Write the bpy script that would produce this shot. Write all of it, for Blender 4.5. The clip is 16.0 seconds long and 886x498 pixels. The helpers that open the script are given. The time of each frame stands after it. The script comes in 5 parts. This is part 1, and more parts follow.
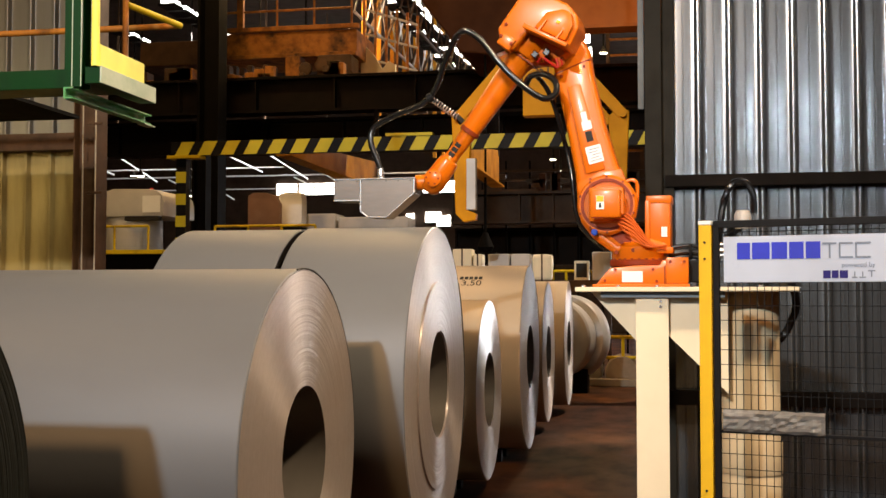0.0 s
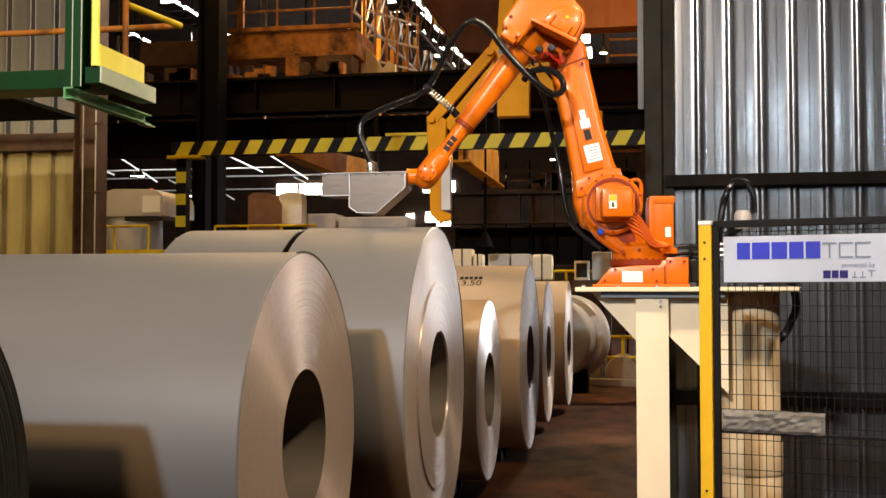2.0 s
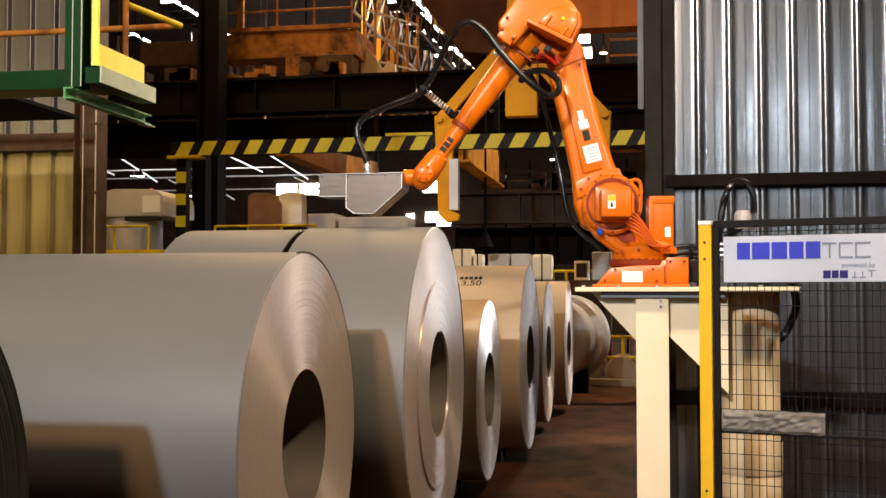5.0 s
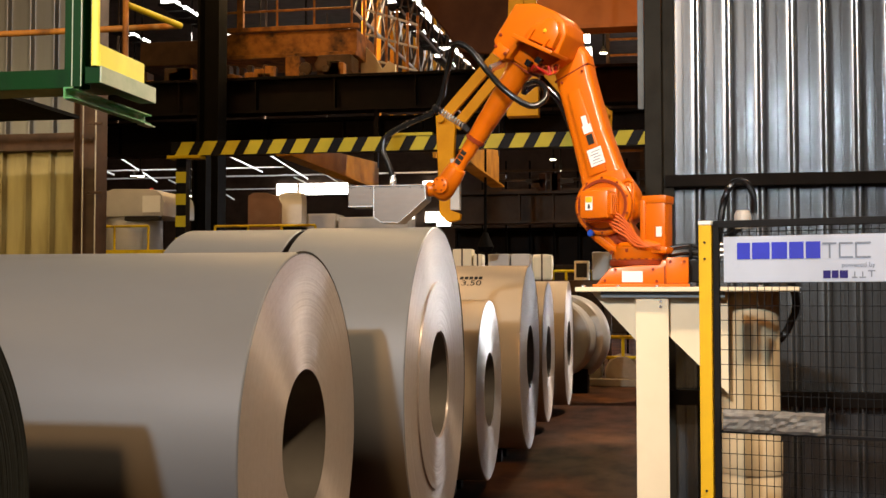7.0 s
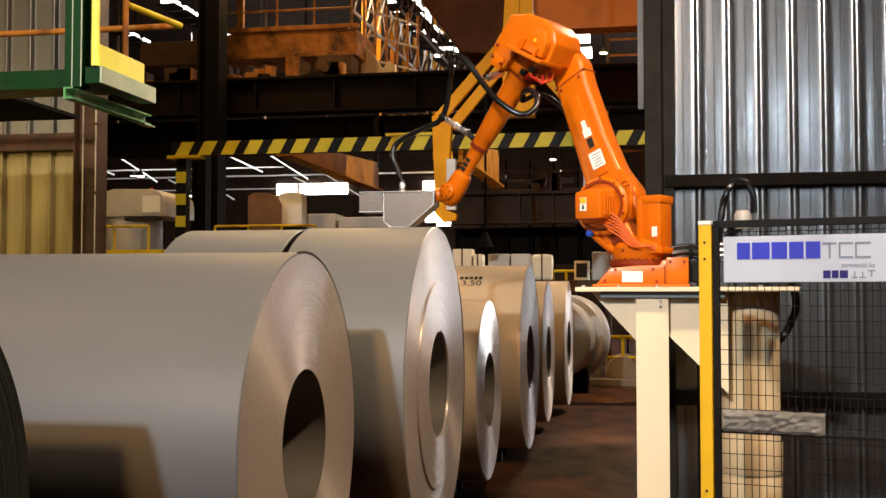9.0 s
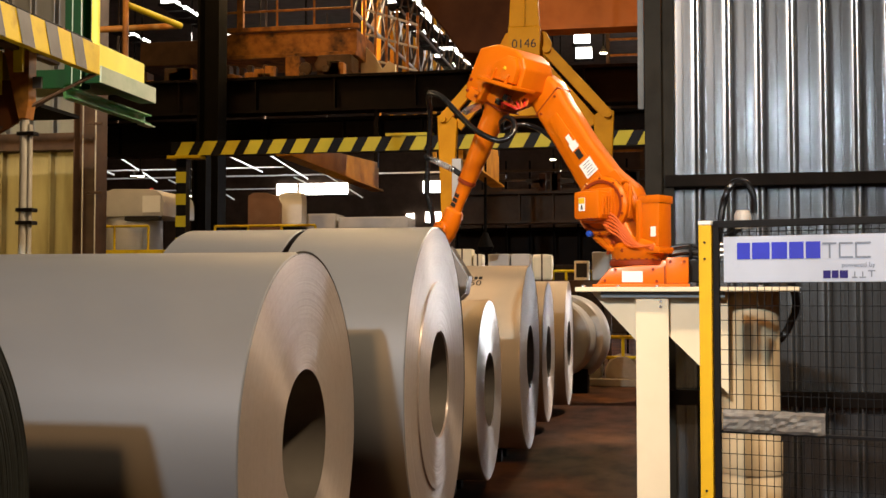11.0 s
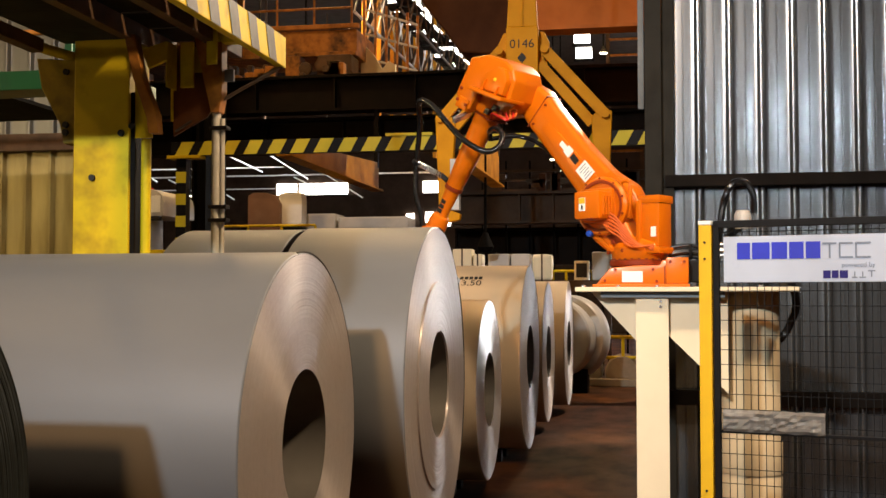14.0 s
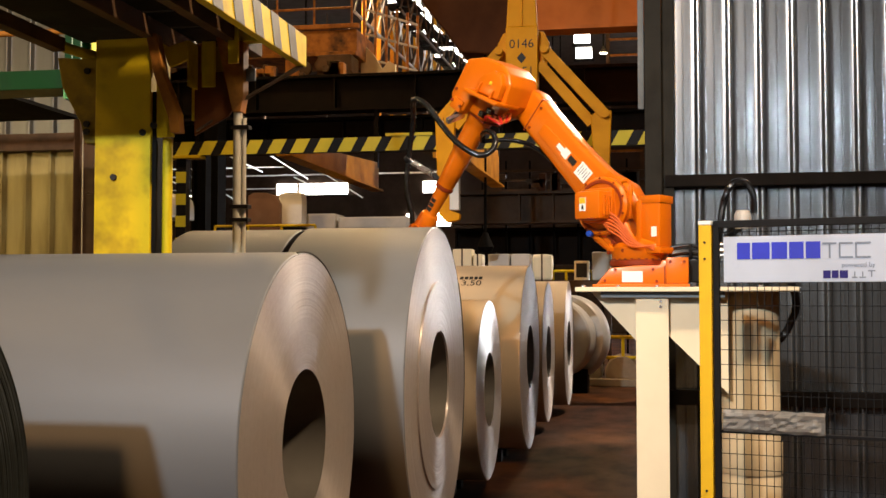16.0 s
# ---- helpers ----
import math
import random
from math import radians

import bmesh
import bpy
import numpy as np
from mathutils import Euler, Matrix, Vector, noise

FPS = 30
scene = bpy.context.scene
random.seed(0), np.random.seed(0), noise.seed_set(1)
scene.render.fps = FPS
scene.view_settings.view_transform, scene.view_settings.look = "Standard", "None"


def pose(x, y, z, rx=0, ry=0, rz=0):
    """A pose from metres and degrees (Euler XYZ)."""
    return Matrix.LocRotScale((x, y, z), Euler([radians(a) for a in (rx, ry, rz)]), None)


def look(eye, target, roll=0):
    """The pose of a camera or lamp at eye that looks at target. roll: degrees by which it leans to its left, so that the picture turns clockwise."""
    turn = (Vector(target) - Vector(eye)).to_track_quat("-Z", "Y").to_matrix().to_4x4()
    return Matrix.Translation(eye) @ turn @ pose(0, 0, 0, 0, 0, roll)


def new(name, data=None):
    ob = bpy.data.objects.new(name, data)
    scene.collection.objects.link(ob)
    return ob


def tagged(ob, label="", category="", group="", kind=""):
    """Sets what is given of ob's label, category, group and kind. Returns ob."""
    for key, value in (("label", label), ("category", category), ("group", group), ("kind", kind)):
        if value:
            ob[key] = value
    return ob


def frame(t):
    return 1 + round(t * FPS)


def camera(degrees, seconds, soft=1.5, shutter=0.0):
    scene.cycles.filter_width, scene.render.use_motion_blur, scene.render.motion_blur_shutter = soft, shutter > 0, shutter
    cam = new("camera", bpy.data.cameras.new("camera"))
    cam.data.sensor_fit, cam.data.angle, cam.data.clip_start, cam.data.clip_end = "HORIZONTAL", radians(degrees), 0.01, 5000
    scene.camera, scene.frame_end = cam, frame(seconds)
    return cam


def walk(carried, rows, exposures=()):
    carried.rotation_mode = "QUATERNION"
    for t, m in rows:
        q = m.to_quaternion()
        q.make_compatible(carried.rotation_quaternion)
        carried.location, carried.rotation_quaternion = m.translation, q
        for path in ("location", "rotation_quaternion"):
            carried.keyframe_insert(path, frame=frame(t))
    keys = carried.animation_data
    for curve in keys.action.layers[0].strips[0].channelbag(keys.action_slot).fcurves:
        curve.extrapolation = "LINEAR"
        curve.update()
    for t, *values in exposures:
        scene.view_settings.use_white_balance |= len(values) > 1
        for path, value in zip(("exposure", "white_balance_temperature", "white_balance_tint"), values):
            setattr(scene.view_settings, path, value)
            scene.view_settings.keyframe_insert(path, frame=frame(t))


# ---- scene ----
from mathutils import Quaternion

# ---- camera: stands still on a tripod ----
EYE = (0.0, 0.0, 1.558)
cam = camera(42.86, 16.0, soft=1.5)
STAND = pose(*EYE, 92.398, 0, 10.55)
walk(cam, [(0, STAND), (16, STAND)], exposures=[(0, 0.0), (16, 0.0)])

# ---- light ----
world = bpy.data.worlds.new("dim_hall")
scene.world = world
world.use_nodes = True
world.node_tree.nodes["Background"].inputs[0].default_value = (0.9, 0.75, 0.6, 1)
world.node_tree.nodes["Background"].inputs[1].default_value = 0.028


def area_lamp(name, eye, target, size, watts, colour, spread=180):
    data = bpy.data.lights.new(name, "AREA")
    data.shape, data.size, data.energy, data.color, data.spread = "DISK", size, watts, colour, radians(spread)
    ob = new(name, data)
    ob.matrix_world = look(eye, target)
    return ob


flood = bpy.data.lights.new("floodlight_beam", "SPOT")
flood.energy, flood.color, flood.shadow_soft_size, flood.spot_size, flood.spot_blend = 9500, (0.80, 0.97, 1.07), 0.22, radians(35), 1.0
new("floodlight_beam", flood).matrix_world = look((-4.0, -11.0, 9.2), (-1.5, 6.8, 2.6))
second = bpy.data.lights.new("second_floodlight_beam", "SPOT")
second.energy, second.color, second.shadow_soft_size, second.spot_size, second.spot_blend = 500, (0.84, 0.95, 1.0), 0.35, radians(22), 1.0
new("second_floodlight_beam", second).matrix_world = look((3.2, -10.0, 5.7), (0.5, 8.6, 2.7))
third = bpy.data.lights.new("third_floodlight_beam", "SPOT")
third.energy, third.color, third.shadow_soft_size, third.spot_size, third.spot_blend = 4600, (1.0, 0.94, 0.84), 0.55, radians(12), 1.0
new("third_floodlight_beam", third).matrix_world = look((7.3, -7.2, 6.9), (-1.3, 6.9, 3.1))
low = bpy.data.lights.new("low_floodlight_beam", "SPOT")
low.energy, low.color, low.shadow_soft_size, low.spot_size, low.spot_blend = 600, (0.82, 0.94, 1.0), 0.2, radians(17), 1.0
new("low_floodlight_beam", low).matrix_world = look((-1.9, -10.0, 4.64), (1.1, 7.0, 1.75))
# unseen lamp added to brighten right-facing sides of gantry and platform
fourth = bpy.data.lights.new("right_face_fill", "SPOT")
fourth.energy, fourth.color, fourth.shadow_soft_size, fourth.spot_size, fourth.spot_blend = 1750, (1.0, 0.93, 0.80), 0.4, radians(16), 1.0
new("right_face_fill", fourth).matrix_world = look((4.5, -2.0, 7.0), (-3.7, 6.2, 3.0))
# unseen warm fill added high in the hall, apart from the modelled lamps
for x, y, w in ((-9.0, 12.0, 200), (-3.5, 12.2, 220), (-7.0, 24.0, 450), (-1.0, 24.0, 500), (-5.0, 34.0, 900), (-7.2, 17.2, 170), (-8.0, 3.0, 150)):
    area_lamp("warm_hall_fill", (x, y, 8.9), (x, y, 0), 0.6, w, (1.0, 0.63, 0.28), 170)

# more added fill: coil side warmth, a face streak, brown in shadows
area_lamp("warm_hall_fill", (2.8, 3.0, 7.8), (-2.0, 6.0, 0.8), 0.6, 180, (1.0, 0.74, 0.48), 80)
area_lamp("warm_hall_fill", (3.0, 20.0, 9.4), (-1.5, 5.0, 1.0), 0.8, 1350, (1.0, 0.80, 0.58), 150)
area_lamp("warm_hall_fill", (-2.6, -6.5, 7.6), (-1.8, 6.0, 0.8), 0.6, 640, (1.0, 0.50, 0.18), 150)
# unseen low lamp added to light the tan wall below the deck
area_lamp("tan_wall_fill", (-9.0, 3.4, 3.1), (-5.5, 9.2, 2.3), 0.4, 62, (1.0, 0.74, 0.36), 120)
area_lamp("roof_window_daylight", (-12.0, 27.5, 8.2), (-12.0, 30.0, 5.0), 1.2, 700, (0.95, 0.98, 1.0), 170)

# ---- materials ----


def material(name, colour, rough=0.5, metal=0.0, second=None, scale=6.0, amount=0.5, bump=0.0, bump_scale=60.0, stretch=(1, 1, 1), third=None, third_scale=1.2, third_amount=0.5, rough_var=0.12, coat=0.0, gloss=0.22, rings=0.0, brushed=0.0):
    """Painted, metal or mineral surface: a base colour, a fine grain of a second colour, large stains of a third."""
    m = bpy.data.materials.new(name)
    m.use_nodes = True
    nt = m.node_tree
    n, l = nt.nodes, nt.links
    b = n["Principled BSDF"]
    b.inputs["Roughness"].default_value = rough
    b.inputs["Metallic"].default_value = metal
    b.inputs["Specular IOR Level"].default_value = gloss
    if coat:
        b.inputs["Coat Weight"].default_value = coat
        b.inputs["Coat Roughness"].default_value = 0.12
    if brushed:
        # strip edges lie in circles round x, so the sheen spreads along the radius
        tg = n.new("ShaderNodeTangent")
        tg.direction_type, tg.axis = "RADIAL", "X"
        l.new(tg.outputs[0], b.inputs["Tangent"])
        b.inputs["Anisotropic"].default_value = brushed
        b.inputs["Anisotropic Rotation"].default_value = 0.25
    co = n.new("ShaderNodeTexCoord")
    mp = n.new("ShaderNodeMapping")
    mp.inputs["Scale"].default_value = stretch
    l.new(co.outputs["Object"], mp.inputs[0])

    def noise_tex(s, detail):
        t = n.new("ShaderNodeTexNoise")
        t.inputs["Scale"].default_value = s
        t.inputs["Detail"].default_value = detail
        t.inputs["Roughness"].default_value = 0.6
        l.new(mp.outputs[0], t.inputs["Vector"])
        return t

    def mixed(a, bcol, fac_socket, k, lo=0.42, hi=0.68):
        r = n.new("ShaderNodeMapRange")
        r.inputs["From Min"].default_value, r.inputs["From Max"].default_value = lo, hi
        r.inputs["To Max"].default_value = k
        l.new(fac_socket, r.inputs["Value"])
        x = n.new("ShaderNodeMix")
        x.data_type = "RGBA"
        l.new(r.outputs[0], x.inputs[0])
        if isinstance(a, tuple):
            x.inputs[6].default_value = (*a, 1)
        else:
            l.new(a, x.inputs[6])
        x.inputs[7].default_value = (*bcol, 1)
        return x.outputs[2]

    second = second or tuple(c * 0.72 for c in colour)
    third = third or tuple(c * 0.6 for c in colour)
    grain = noise_tex(scale, 6)
    stain = noise_tex(third_scale, 4)
    out = mixed(colour, second, grain.outputs["Fac"], amount)
    out = mixed(out, third, stain.outputs["Fac"], third_amount, 0.5, 0.72)
    lap = None
    if rings:
        # fine laps of the wound strip: grain that runs only with the radius round x
        sep = n.new("ShaderNodeSeparateXYZ")
        l.new(co.outputs["Object"], sep.inputs[0])
        flat = n.new("ShaderNodeCombineXYZ")
        l.new(sep.outputs[1], flat.inputs[1])
        l.new(sep.outputs[2], flat.inputs[2])
        ln = n.new("ShaderNodeVectorMath")
        ln.operation = "LENGTH"
        l.new(flat.outputs[0], ln.inputs[0])
        lap = n.new("ShaderNodeTexNoise")
        lap.noise_dimensions = "1D"
        lap.inputs["Scale"].default_value = 130
        lap.inputs["Detail"].default_value = 5
        lap.inputs["Roughness"].default_value = 0.75
        l.new(ln.outputs["Value"], lap.inputs["W"])
        out = mixed(out, tuple(c * (1 - rings) for c in colour), lap.outputs["Fac"], 1.0, 0.42, 0.75)
    l.new(out, b.inputs["Base Color"])
    r = n.new("ShaderNodeMapRange")
    r.inputs["To Min"].default_value, r.inputs["To Max"].default_value = max(0.03, rough - rough_var), min(1, rough + rough_var)
    l.new(grain.outputs["Fac"], r.inputs["Value"])
    l.new(r.outputs[0], b.inputs["Roughness"])
    if lap:
        bp = n.new("ShaderNodeBump")
        bp.inputs["Strength"].default_value = 0.09
        bp.inputs["Distance"].default_value = 0.006
        l.new(lap.outputs["Fac"], bp.inputs["Height"])
        l.new(bp.outputs[0], b.inputs["Normal"])
    elif bump:
        t = noise_tex(bump_scale, 3)
        bp = n.new("ShaderNodeBump")
        bp.inputs["Strength"].default_value = bump
        bp.inputs["Distance"].default_value = 0.004
        l.new(t.outputs["Fac"], bp.inputs["Height"])
        l.new(bp.outputs[0], b.inputs["Normal"])
    return m


def glowing(name, colour, strength):
    m = bpy.data.materials.new(name)
    m.use_nodes = True
    b = m.node_tree.nodes["Principled BSDF"]
    b.inputs["Base Color"].default_value = (*colour, 1)
    b.inputs["Emission Color"].default_value = (*colour, 1)
    b.inputs["Emission Strength"].default_value = strength
    return m


# large orange patches put sodium light into the rusty floor's colour
FLOOR = material("rusty_floor", (0.044, 0.014, 0.0035), 0.62, 0, (0.010, 0.0035, 0.0018), 2.6, 0.95, 0.5, 30, (1, 0.6, 1), (0.13, 0.044, 0.008), 0.9, 0.75, 0.16, gloss=0.07)
ORANGE = material("orange_paint", (0.62, 0.138, 0.002), 0.32, 0, (0.54, 0.112, 0.002), 9, 0.35, 0.04, 40, third=(0.44, 0.085, 0.004), third_amount=0.4, rough_var=0.06, coat=0.12, gloss=0.28)
ORANGE_DARK = material("dark_orange_seal_and_shade", (0.22, 0.03, 0.006), 0.5)
ORANGE_HOSE = material("orange_cable_sheath", (0.55, 0.10, 0.012), 0.5)
STEEL = material("cold_rolled_steel", (0.134, 0.140, 0.147), 0.5, 0.2, (0.120, 0.124, 0.130), 3, 0.4, 0.03, 20, (0.4, 1, 1), (0.108, 0.106, 0.103), 0.8, 0.5, 0.06)
STEEL_WARM = material("hot_band_steel", (0.46, 0.36, 0.25), 0.55, 0.15, (0.40, 0.31, 0.21), 3, 0.35, 0.03, 20, (0.4, 1, 1), (0.42, 0.32, 0.22), 0.8, 0.4, 0.05)
EDGE = material("strip_edges", (0.47, 0.415, 0.385), 0.38, 0.55, (0.39, 0.335, 0.305), 30, 0.45, 0.08, 90, (0.2, 1, 1), (0.38, 0.30, 0.25), 1.5, 0.4, 0.06, rings=0.15, brushed=0.85)
DARKEDGE = material("very_dark_strip_edges", (0.030, 0.034, 0.030), 0.5, 0.3, (0.018, 0.02, 0.018), 30, 0.5, rings=0.4)
POLISHED = material("polished_strip_edges", (0.82, 0.80, 0.78), 0.3, 0.6, (0.70, 0.68, 0.66), 20, 0.4, 0.05, 60, (0.2, 1, 1), (0.6, 0.57, 0.54), 1.5, 0.3, 0.05, rings=0.04, brushed=0.8)
PALEEDGE = material("pale_strip_edges", (0.50, 0.435, 0.385), 0.5, 0.45, (0.46, 0.40, 0.35), 20, 0.4, 0.05, 60, (0.2, 1, 1), (0.42, 0.35, 0.30), 1.5, 0.3, 0.05, rings=0.04, brushed=0.8)
BORE = material("coil_bore_steel", (0.15, 0.135, 0.115), 0.45, 0.4, (0.10, 0.085, 0.07), 4, 0.5)
GALV = material("galvanised_sheet", (0.20, 0.212, 0.222), 0.22, 0.85, (0.175, 0.184, 0.192), 5, 0.5, 0.02, 30, (1, 1, 0.15), (0.11, 0.117, 0.125), 0.7, 0.55, 0.05)
GREYWALL = material("dusty_grey_sheet", (0.17, 0.168, 0.155), 0.4, 0.5, (0.12, 0.118, 0.108), 4, 0.5, 0.03, 30, (1, 1, 0.2), (0.085, 0.08, 0.07), 0.8, 0.5)
TANWALL = material("dusty_wall_sheet", (0.33, 0.265, 0.105), 0.5, 0.2, (0.20, 0.155, 0.06), 5, 0.7, 0.05, 30, (1, 1, 0.18), (0.13, 0.10, 0.05), 1.6, 0.75)
DARKSTEEL = material("dark_grimy_steel_and_shade", (0.008, 0.0062, 0.005), 0.6, 0.1, (0.0045, 0.0036, 0.003), 5, 0.6, 0.1, 30, third=(0.018, 0.010, 0.006), third_amount=0.5, gloss=0.05)
RUSTSTEEL = material("rusty_brown_steel", (0.075, 0.04, 0.02), 0.6, 0.1, (0.035, 0.02, 0.011), 5, 0.7, 0.12, 30, third=(0.17, 0.085, 0.035), third_amount=0.5)
CRANE = material("orange_crane_paint", (0.40, 0.15, 0.018), 0.55, 0, (0.15, 0.052, 0.010), 5, 0.85, 0.08, 20, third=(0.03, 0.012, 0.006), third_amount=0.95, third_scale=3.0)
GIRDER = material("orange_girder_paint", (0.50, 0.145, 0.008), 0.5, 0, (0.38, 0.10, 0.008), 3, 0.6, 0.05, 20, third=(0.2, 0.06, 0.008), third_amount=0.5, third_scale=1.0)
GIRDERBROWN = material("brown_grey_girder_paint", (0.055, 0.042, 0.033), 0.6, 0, (0.032, 0.024, 0.018), 3, 0.6, third=(0.09, 0.055, 0.032), third_amount=0.5, gloss=0.1)
BROWNROLL = material("brown_wrapped_roll", (0.20, 0.115, 0.085), 0.5, 0, (0.14, 0.08, 0.06), 3, 0.5, third=(0.28, 0.19, 0.15), third_amount=0.4)
HOISTBROWN = material("dark_brown_hoist_paint", (0.05, 0.017, 0.006), 0.6, 0, (0.028, 0.010, 0.004), 3, 0.6, third=(0.09, 0.03, 0.008), third_amount=0.4, gloss=0.1)
NEARBLACK = material("near_black_steel_and_shade", (0.003, 0.0026, 0.0022), 0.7, 0, (0.006, 0.0045, 0.0035), 5, 0.5, gloss=0.03)
OLIVE = material("dull_olive_steel", (0.020, 0.0185, 0.015), 0.6, 0.1, (0.012, 0.011, 0.009), 6, 0.6, third=(0.04, 0.034, 0.025), third_amount=0.4, gloss=0.08)
TRIMGREY = material("dull_zinc_flashing", (0.10, 0.105, 0.105), 0.5, 0.3, (0.075, 0.08, 0.08), 6, 0.5)
TONG = material("amber_hoist_paint", (0.60, 0.255, 0.002), 0.55, 0, (0.46, 0.18, 0.004), 5, 0.5, 0.05, 30, third=(0.28, 0.10, 0.006), third_amount=0.5, gloss=0.1)
YELLOW = material("worn_yellow_paint", (0.60, 0.43, 0.006), 0.55, 0, (0.46, 0.31, 0.006), 5, 0.6, 0.08, 30, third=(0.10, 0.05, 0.008), third_amount=0.85, third_scale=2.6)
FENCEYEL = material("safety_yellow_post", (0.78, 0.48, 0.02), 0.42, 0, (0.6, 0.36, 0.02), 8, 0.4)
FASCIAGREY = material("faded_grey_stripe", (0.13, 0.12, 0.11), 0.55, 0, (0.09, 0.08, 0.07), 8, 0.5)
DULLYEL = material("grimy_yellow_paint", (0.31, 0.21, 0.005), 0.6, 0, (0.13, 0.075, 0.005), 5, 0.7, 0.1, 30, third=(0.05, 0.026, 0.008), third_amount=0.9, third_scale=3.2)
RUSTPANEL = material("rust_red_panel", (0.12, 0.034, 0.006), 0.6, 0, (0.06, 0.018, 0.005), 4, 0.7, 0.1, 30, third=(0.24, 0.11, 0.010), third_amount=0.6, third_scale=2.5)
STRIPE = material("barrier_yellow", (0.58, 0.50, 0.03), 0.5, 0, (0.46, 0.39, 0.03), 6, 0.4, third=(0.36, 0.26, 0.04), third_amount=0.4)
PALEYEL = material("pale_yellow_sheet", (0.92, 0.86, 0.14), 0.45, 0, (0.8, 0.74, 0.12), 5, 0.4)
GREEN = material("green_paint", (0.002, 0.032, 0.005), 0.4, 0, (0.0015, 0.020, 0.003), 6, 0.5, 0.05, 30, third=(0.012, 0.05, 0.014), third_scale=3, third_amount=0.3)
# brighter greens than GREEN: light on the platform's side faces put in colour
GREENLIT = material("lit_green_paint", (0.10, 0.30, 0.12), 0.42, 0, (0.06, 0.22, 0.08), 6, 0.5, third=(0.55, 0.6, 0.45), third_scale=5, third_amount=0.8)
GREENPALE = material("lit_pale_green", (0.45, 0.52, 0.40), 0.5, 0, (0.25, 0.38, 0.25), 7, 0.6)
CREAM = material("cream_paint", (0.78, 0.70, 0.52), 0.45, 0, (0.68, 0.6, 0.43), 4, 0.35, 0.03, 25, third=(0.6, 0.5, 0.34), third_amount=0.3)
BLACK = material("black_paint", (0.008, 0.008, 0.009), 0.5, 0, (0.014, 0.014, 0.014), 8, 0.5, gloss=0.1)
POLEGREY = material("weathered_zinc_pole", (0.48, 0.42, 0.32), 0.45, 0.25, (0.34, 0.28, 0.2), 7, 0.6)
TANBEAM = material("tan_painted_beam", (0.44, 0.19, 0.012), 0.65, 0, (0.30, 0.12, 0.012), 3, 0.7, third=(0.10, 0.045, 0.012), third_amount=0.7, gloss=0.1)
RUBBER = material("black_hose_rubber", (0.006, 0.006, 0.0065), 0.22, 0, (0.011, 0.011, 0.011), 20, 0.4, gloss=0.5)
ALU = material("brushed_aluminium", (0.165, 0.145, 0.13), 0.34, 0.8, (0.195, 0.165, 0.145), 12, 0.45, 0.03, 60, (1, 1, 6), (0.175, 0.13, 0.105), 2.0, 0.6)
CHROME = material("bright_fitting", (0.75, 0.75, 0.75), 0.25, 0.9)
WHITE = material("white_label", (0.82, 0.82, 0.8), 0.5, 0, (0.75, 0.75, 0.72), 12, 0.3)
SIGN = material("white_sign_sheet", (0.50, 0.57, 0.71), 0.3, 0, (0.46, 0.53, 0.67), 3, 0.3)
BLUE = material("sign_blue", (0.035, 0.05, 0.55), 0.4)
NAVY = material("sign_navy", (0.02, 0.015, 0.16), 0.4)
GREYINK = material("sign_grey", (0.2, 0.24, 0.32), 0.4)
INK = material("black_ink", (0.02, 0.018, 0.016), 0.6)
TAPE = material("crumpled_foil_sleeve", (0.42, 0.41, 0.39), 0.45, 0.2, (0.24, 0.235, 0.22), 14, 0.8, 0.5, 25, (0.5, 1, 2.5))
CARD = material("beige_drum", (0.62, 0.50, 0.32), 0.55, 0, (0.5, 0.4, 0.25), 5, 0.4, 0.04, 20)
WRAP = material("pale_wrapping", (0.50, 0.48, 0.46), 0.5, 0.1, (0.38, 0.365, 0.35), 3, 0.5, 0.05, 15)
CONCRETE = material("stained_concrete", (0.3, 0.24, 0.17), 0.8, 0, (0.2, 0.15, 0.1), 5, 0.6, 0.3, 30)
ROOF = material("sooty_roof_sheet", (0.06, 0.035, 0.022), 0.7, 0.1, (0.03, 0.018, 0.012), 2, 0.6)
BLUECAP = material("blue_cap", (0.02, 0.08, 0.5), 0.4)
RED = material("red_cover", (0.5, 0.02, 0.01), 0.4)
ENDGLOW = glowing("added_end_glow", (0.95, 0.97, 1.0), 10.0)
GLASS_DAY = glowing("daylit_glazing", (1.0, 0.97, 0.9), 9.0)
LAMPGLOW = glowing("lamp_glow", (1.0, 0.86, 0.6), 14.0)

# ---- mesh tools ----


def part(name, bm, mat, parent=None, label="", smooth=False):
    me = bpy.data.meshes.new(name)
    bm.normal_update()
    bm.to_mesh(me)
    bm.free()
    me.materials.append(mat)
    if smooth:
        for p in me.polygons:
            p.use_smooth = True
        me.set_sharp_from_angle(angle=radians(38))
    ob = new(name, me)
    ob.parent = parent
    return tagged(ob, label)


def thing(name, label, category, group="", kind="", at=(0, 0, 0), turn=0):
    ob = new(name)
    ob.matrix_basis = pose(*at, 0, 0, turn)
    return tagged(ob, label, category, group, kind)


